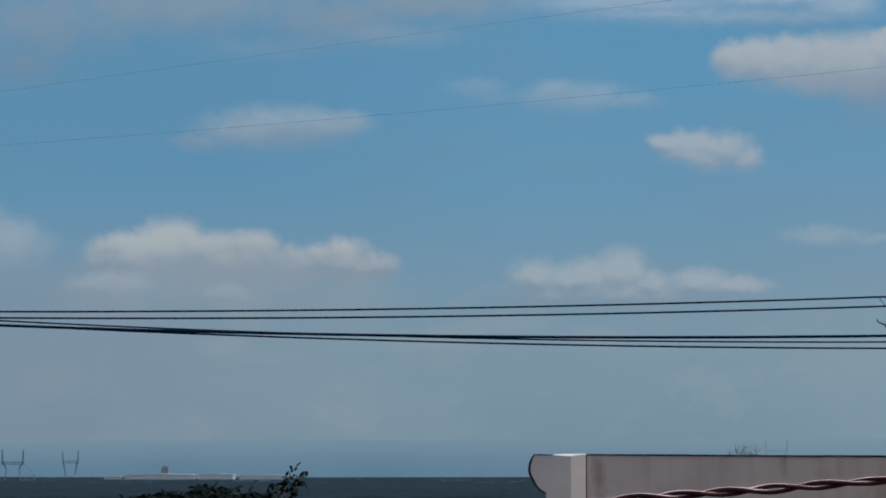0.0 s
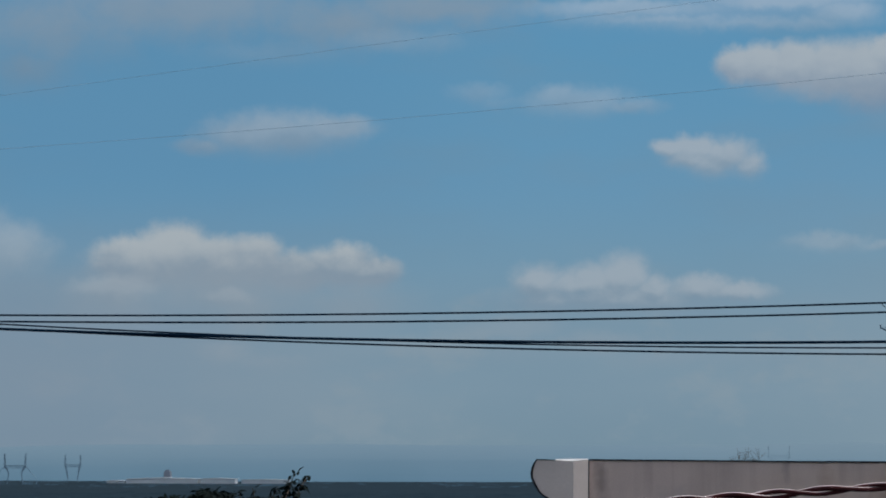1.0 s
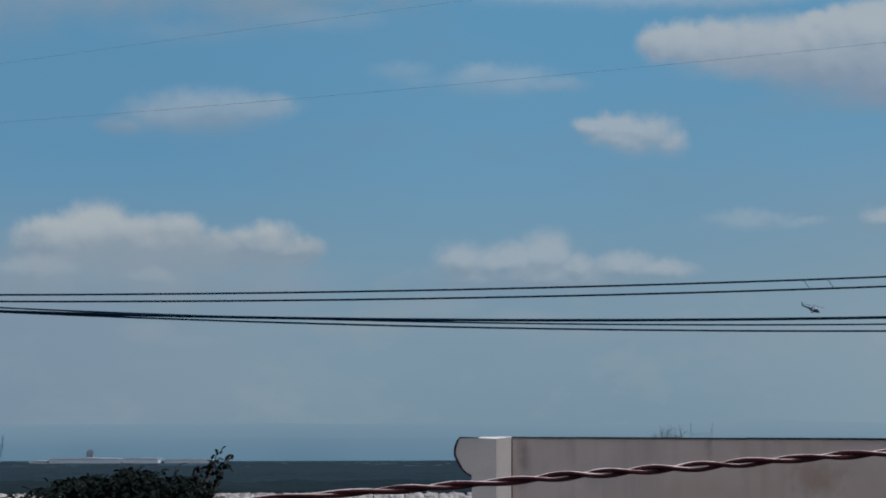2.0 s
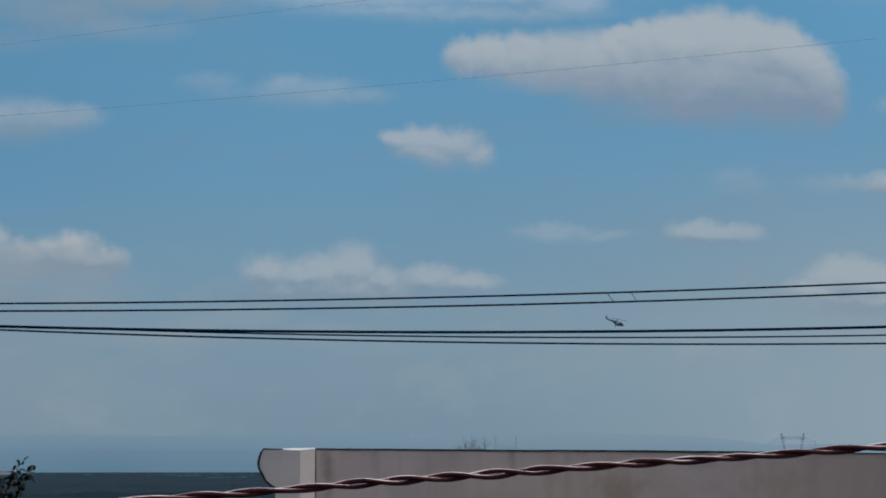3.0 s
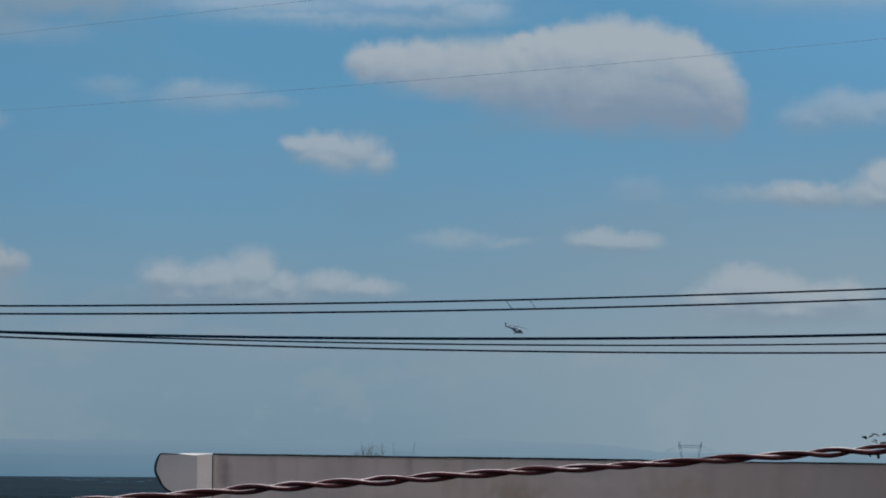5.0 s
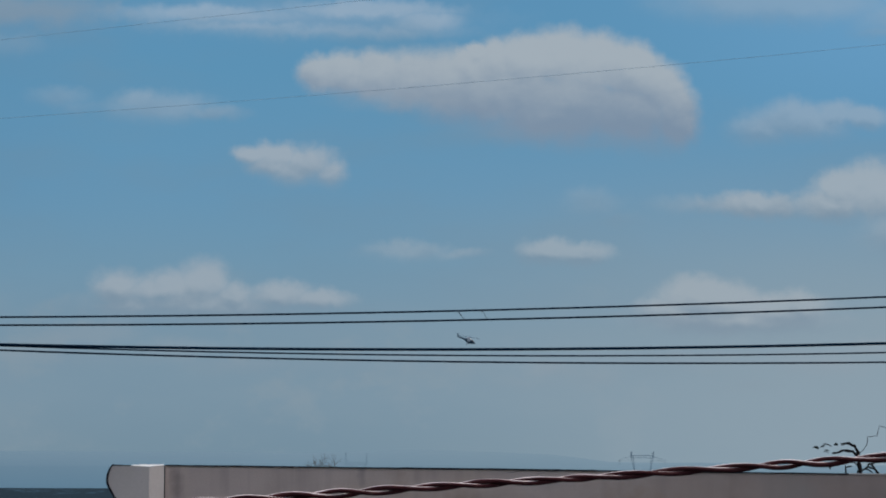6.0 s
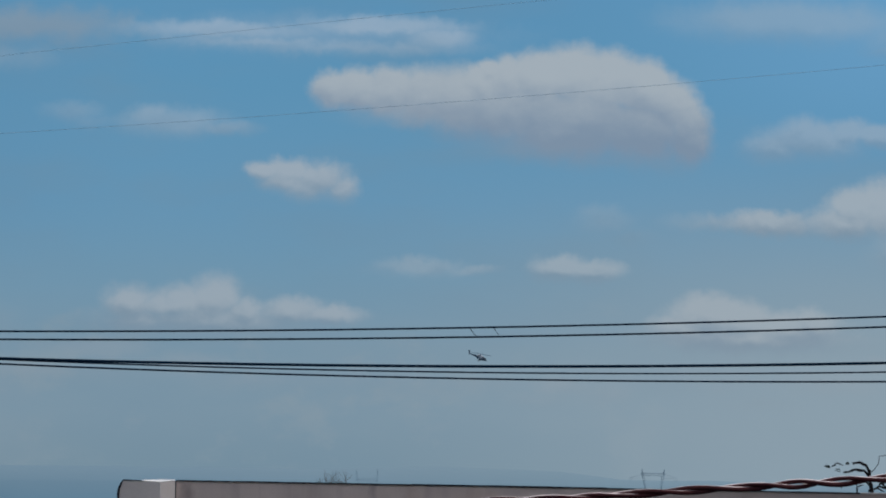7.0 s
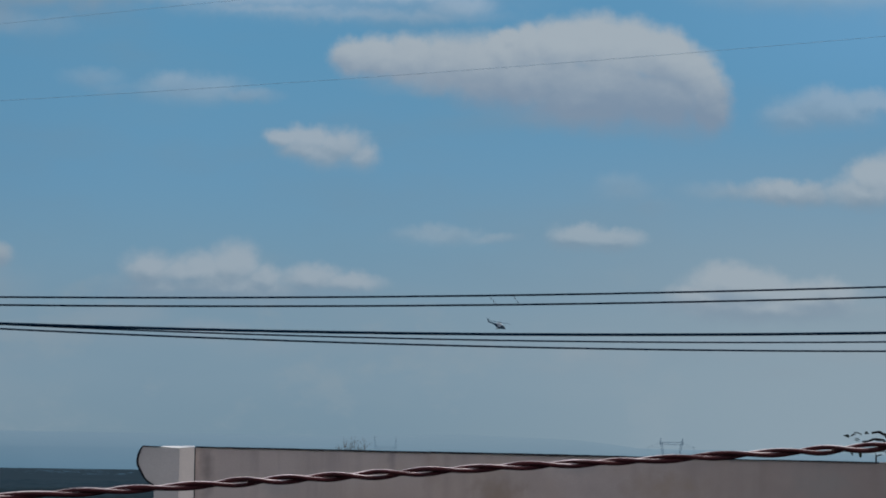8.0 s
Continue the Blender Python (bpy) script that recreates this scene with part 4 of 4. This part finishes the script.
def build_creeper():
    """A dry creeper on top of the parapet, with curled tendrils and few leaves."""
    Y = 30.1
    rnd = random.Random(8)
    east = 7.0
    root = thing("creeper", spot(1251, -8, Y), "straggling dark creeper with curled tendrils on a parapet", "plant")
    stems = [
        ([(1236, -8), (1233, 14), (1231, 32), (1225, 43), (1213, 48), (1201, 46)], 0.011),
        ([(1233, 20), (1222, 34), (1205, 35), (1192, 31), (1184, 30)], 0.009),
        ([(1209, -8), (1209, 2), (1208, 10)], 0.005),
        ([(1234, 30), (1242, 38), (1248, 46), (1249, 60), (1266, 62), (1270, 80), (1286, 76), (1300, 82), (1320, 96)], 0.0022),
        ([(1270, -8), (1262, 2), (1250, 6), (1240, 1), (1236, -3)], 0.007),
        ([(1255, 10), (1262, 14), (1280, 16), (1292, 14), (1300, 6), (1308, 2)], 0.007),
        ([(1262, 4), (1252, 12), (1247, 2), (1258, -4)], 0.006),
        ([(1285, 14), (1280, 22), (1291, 20)], 0.005),
        ([(1205, 12), (1222, 14), (1238, 10)], 0.003),
    ]
    for path, r in stems:
        bm = bmesh.new()
        pts = []
        for (u0, v0), (u1, v1) in zip(path, path[1:]):
            for k in range(3):
                s = k / 3
                pts.append(spot(east + u0 + (u1 - u0) * s, v0 + (v1 - v0) * s, Y) + Vector((0, rnd.uniform(-0.01, 0.01), rnd.uniform(-0.003, 0.003))))
        pts.append(spot(east + path[-1][0], path[-1][1], Y))
        tube(bm, pts, [max(0.0015, 1.3 * r * (1.15 - 0.5 * k / len(pts)) * rnd.uniform(0.8, 1.25)) for k in range(len(pts))], 7)
        part("stem", bm, DRY, root, "", True)
    for u, v in ((1201, 46), (1199, 44), (1166, 37), (1164, 35), (1174, 34), (1173, 31), (1187, 40), (1236, 2), (1239, 0), (1234, 0), (1292, 18), (1290, 15), (1308, 30), (1310, 52), (1171, 3), (1184, 9), (1211, 0), (1252, 8), (1300, 8)):
        add_leaf(root, spot(east + u, v, Y) + Vector((-0.02, 0, 0.01)), rnd, rnd.uniform(0.6, 0.95))


def build_dry_shrub():
    """Bare twigs that show over the parapet."""
    Y = 31.2
    rnd = random.Random(4)
    root = thing("dry_shrub", spot(285, -160, Y), "bare dry shrub behind a parapet", "shrub")
    for k in range(16):
        bm = bmesh.new()
        u = 258 + k * 3.0
        a = spot(285 + rnd.uniform(-4, 4), -160, Y)
        m = spot(u + rnd.uniform(-3, 3), -20, Y)
        b = spot(u + rnd.uniform(-10, 10), rnd.uniform(6, 24), Y)
        e = m.lerp(b, 0.55) + Vector((rnd.uniform(-0.02, 0.02), 0, 0))
        tube(bm, [a, a.lerp(m, 0.5), m, e, b], [0.008, 0.006, 0.003, 0.0018, 0.001], 5)
        for j in range(2):
            tube(bm, [e, e.lerp(b, 0.5) + Vector((rnd.uniform(-0.03, 0.03), 0.01, 0)), b + Vector((rnd.uniform(-0.06, 0.06), 0.02, rnd.uniform(-0.05, 0.0)))], [0.0016, 0.0012, 0.0008], 5)
        part("twig", bm, BARK, root)


build_tree()
build_creeper()
build_dry_shrub()


# ---- helicopter ----
def build_helicopter():
    y = 2400.0
    at = spot(538, 224, y)
    root = thing("helicopter", (0, 0, 0), "grey helicopter with a pale midsection, nose low, rotor at rest", "helicopter")

    def lofted(stations, sides=14):
        bm = bmesh.new()
        rings = []
        for xx, zc, ry, rz in stations:
            rings.append([bm.verts.new((xx, ry * math.cos(a), zc + rz * math.sin(a))) for a in (k * math.tau / sides for k in range(sides))])
        for a, b in zip(rings, rings[1:]):
            for k in range(sides):
                bm.faces.new((a[k], a[(k + 1) % sides], b[(k + 1) % sides], b[k]))
        bm.faces.new(rings[0][::-1]), bm.faces.new(rings[-1])
        return bm

    part("fuselage", lofted([(-3.6, 0.5, 0.5, 0.6), (-2.4, 0.2, 0.95, 1.1), (-0.5, 0.05, 1.2, 1.55), (1.6, 0.05, 1.2, 1.5), (3.2, -0.15, 1.0, 1.05), (4.6, -0.4, 0.65, 0.65), (5.3, -0.55, 0.2, 0.25)]), HULL, root, "grey painted fuselage", True)
    # the highlight on the midsection is put into a paler colour
    part("engine_cowling", lofted([(-2.8, 1.5, 0.5, 0.5), (-1.2, 1.7, 0.9, 0.8), (0.9, 1.65, 0.9, 0.75), (2.1, 1.4, 0.5, 0.4)]), HULL_HIGHLIGHT, root, "engine cowling coloured pale as a highlight", True)
    part("side_panel", lofted([(-0.8, 0.3, 1.25, 1.15), (0.6, 0.35, 1.3, 1.2), (1.5, 0.3, 1.25, 1.05)]), HULL_HIGHLIGHT, root, "side panel coloured pale as a highlight", True)
    part("canopy", lofted([(2.2, 0.5, 0.8, 0.85), (3.2, 0.3, 0.95, 0.85), (4.2, 0.0, 0.7, 0.6), (4.8, -0.2, 0.35, 0.35)]), GLASS, root, "dark cockpit glazing", True)
    part("tail_boom", lofted([(-9.2, 1.3, 0.25, 0.32), (-6.0, 0.95, 0.4, 0.5), (-3.0, 0.6, 0.6, 0.8)]), HULL, root, "", True)
    bm = bmesh.new()
    slab(bm, [(-9.6, 1.1), (-8.7, 1.1), (-9.4, 3.4), (-10.1, 3.5)], -0.12, 0.12)
    part("tail_fin", bm, HULL, root)
    bm = bmesh.new()
    box(bm, (-8.9, -1.6, 1.0), (-8.2, 1.6, 1.1), 0.03)
    part("tailplane", bm, HULL, root)
    bm = bmesh.new()
    for k in range(3):
        a = 0.6 + k * math.tau / 3
        beam(bm, (-9.7, -0.25, 2.9), (-9.7 + 1.4 * math.cos(a), -0.25, 2.9 + 1.4 * math.sin(a)), 0.22)
    part("tail_rotor", bm, HULL, root)
    bm = bmesh.new()
    tube(bm, [Vector((0, 0, 1.8)), Vector((0, 0, 2.9))], [0.3, 0.18], 10)
    mast = part("rotor_mast", bm, HULL, root)
    for k in range(4):
        a = 0.35 + k * math.tau / 4
        bm = bmesh.new()
        pts = [Vector((r * math.cos(a), r * math.sin(a), 2.85 - 0.004 * r * r + 0.03 * r)) for r in (0.2, 2.5, 5.0, 7.4)]
        tube(bm, pts, [0.16, 0.15, 0.13, 0.1], 6)
        part("rotor_blade", bm, HULL, mast)
    for side in (-1, 1):
        bm = bmesh.new()
        tube(bm, [Vector((-0.5, side * 1.0, -0.9)), Vector((-0.6, side * 1.4, -1.9))], 0.13, 8)
        leg = part("gear_leg", bm, HULL, root)
        bm = bmesh.new()
        tube(bm, [Vector((-0.6, side * 1.3, -1.9)), Vector((-0.6, side * 1.6, -1.9))], 0.42, 14)
        part("wheel", bm, RUST, leg)
        bm = bmesh.new()
        slab(bm, [(-0.6, -0.1), (0.9, -0.1), (0.7, 0.1), (-0.6, 0.1)], side * 1.1, side * 2.6)
        part("stub_wing", bm, HULL, root)
    root.matrix_world = Matrix.Translation(at) @ pose(0, 0, 0, 8, 14, -32)


build_helicopter()
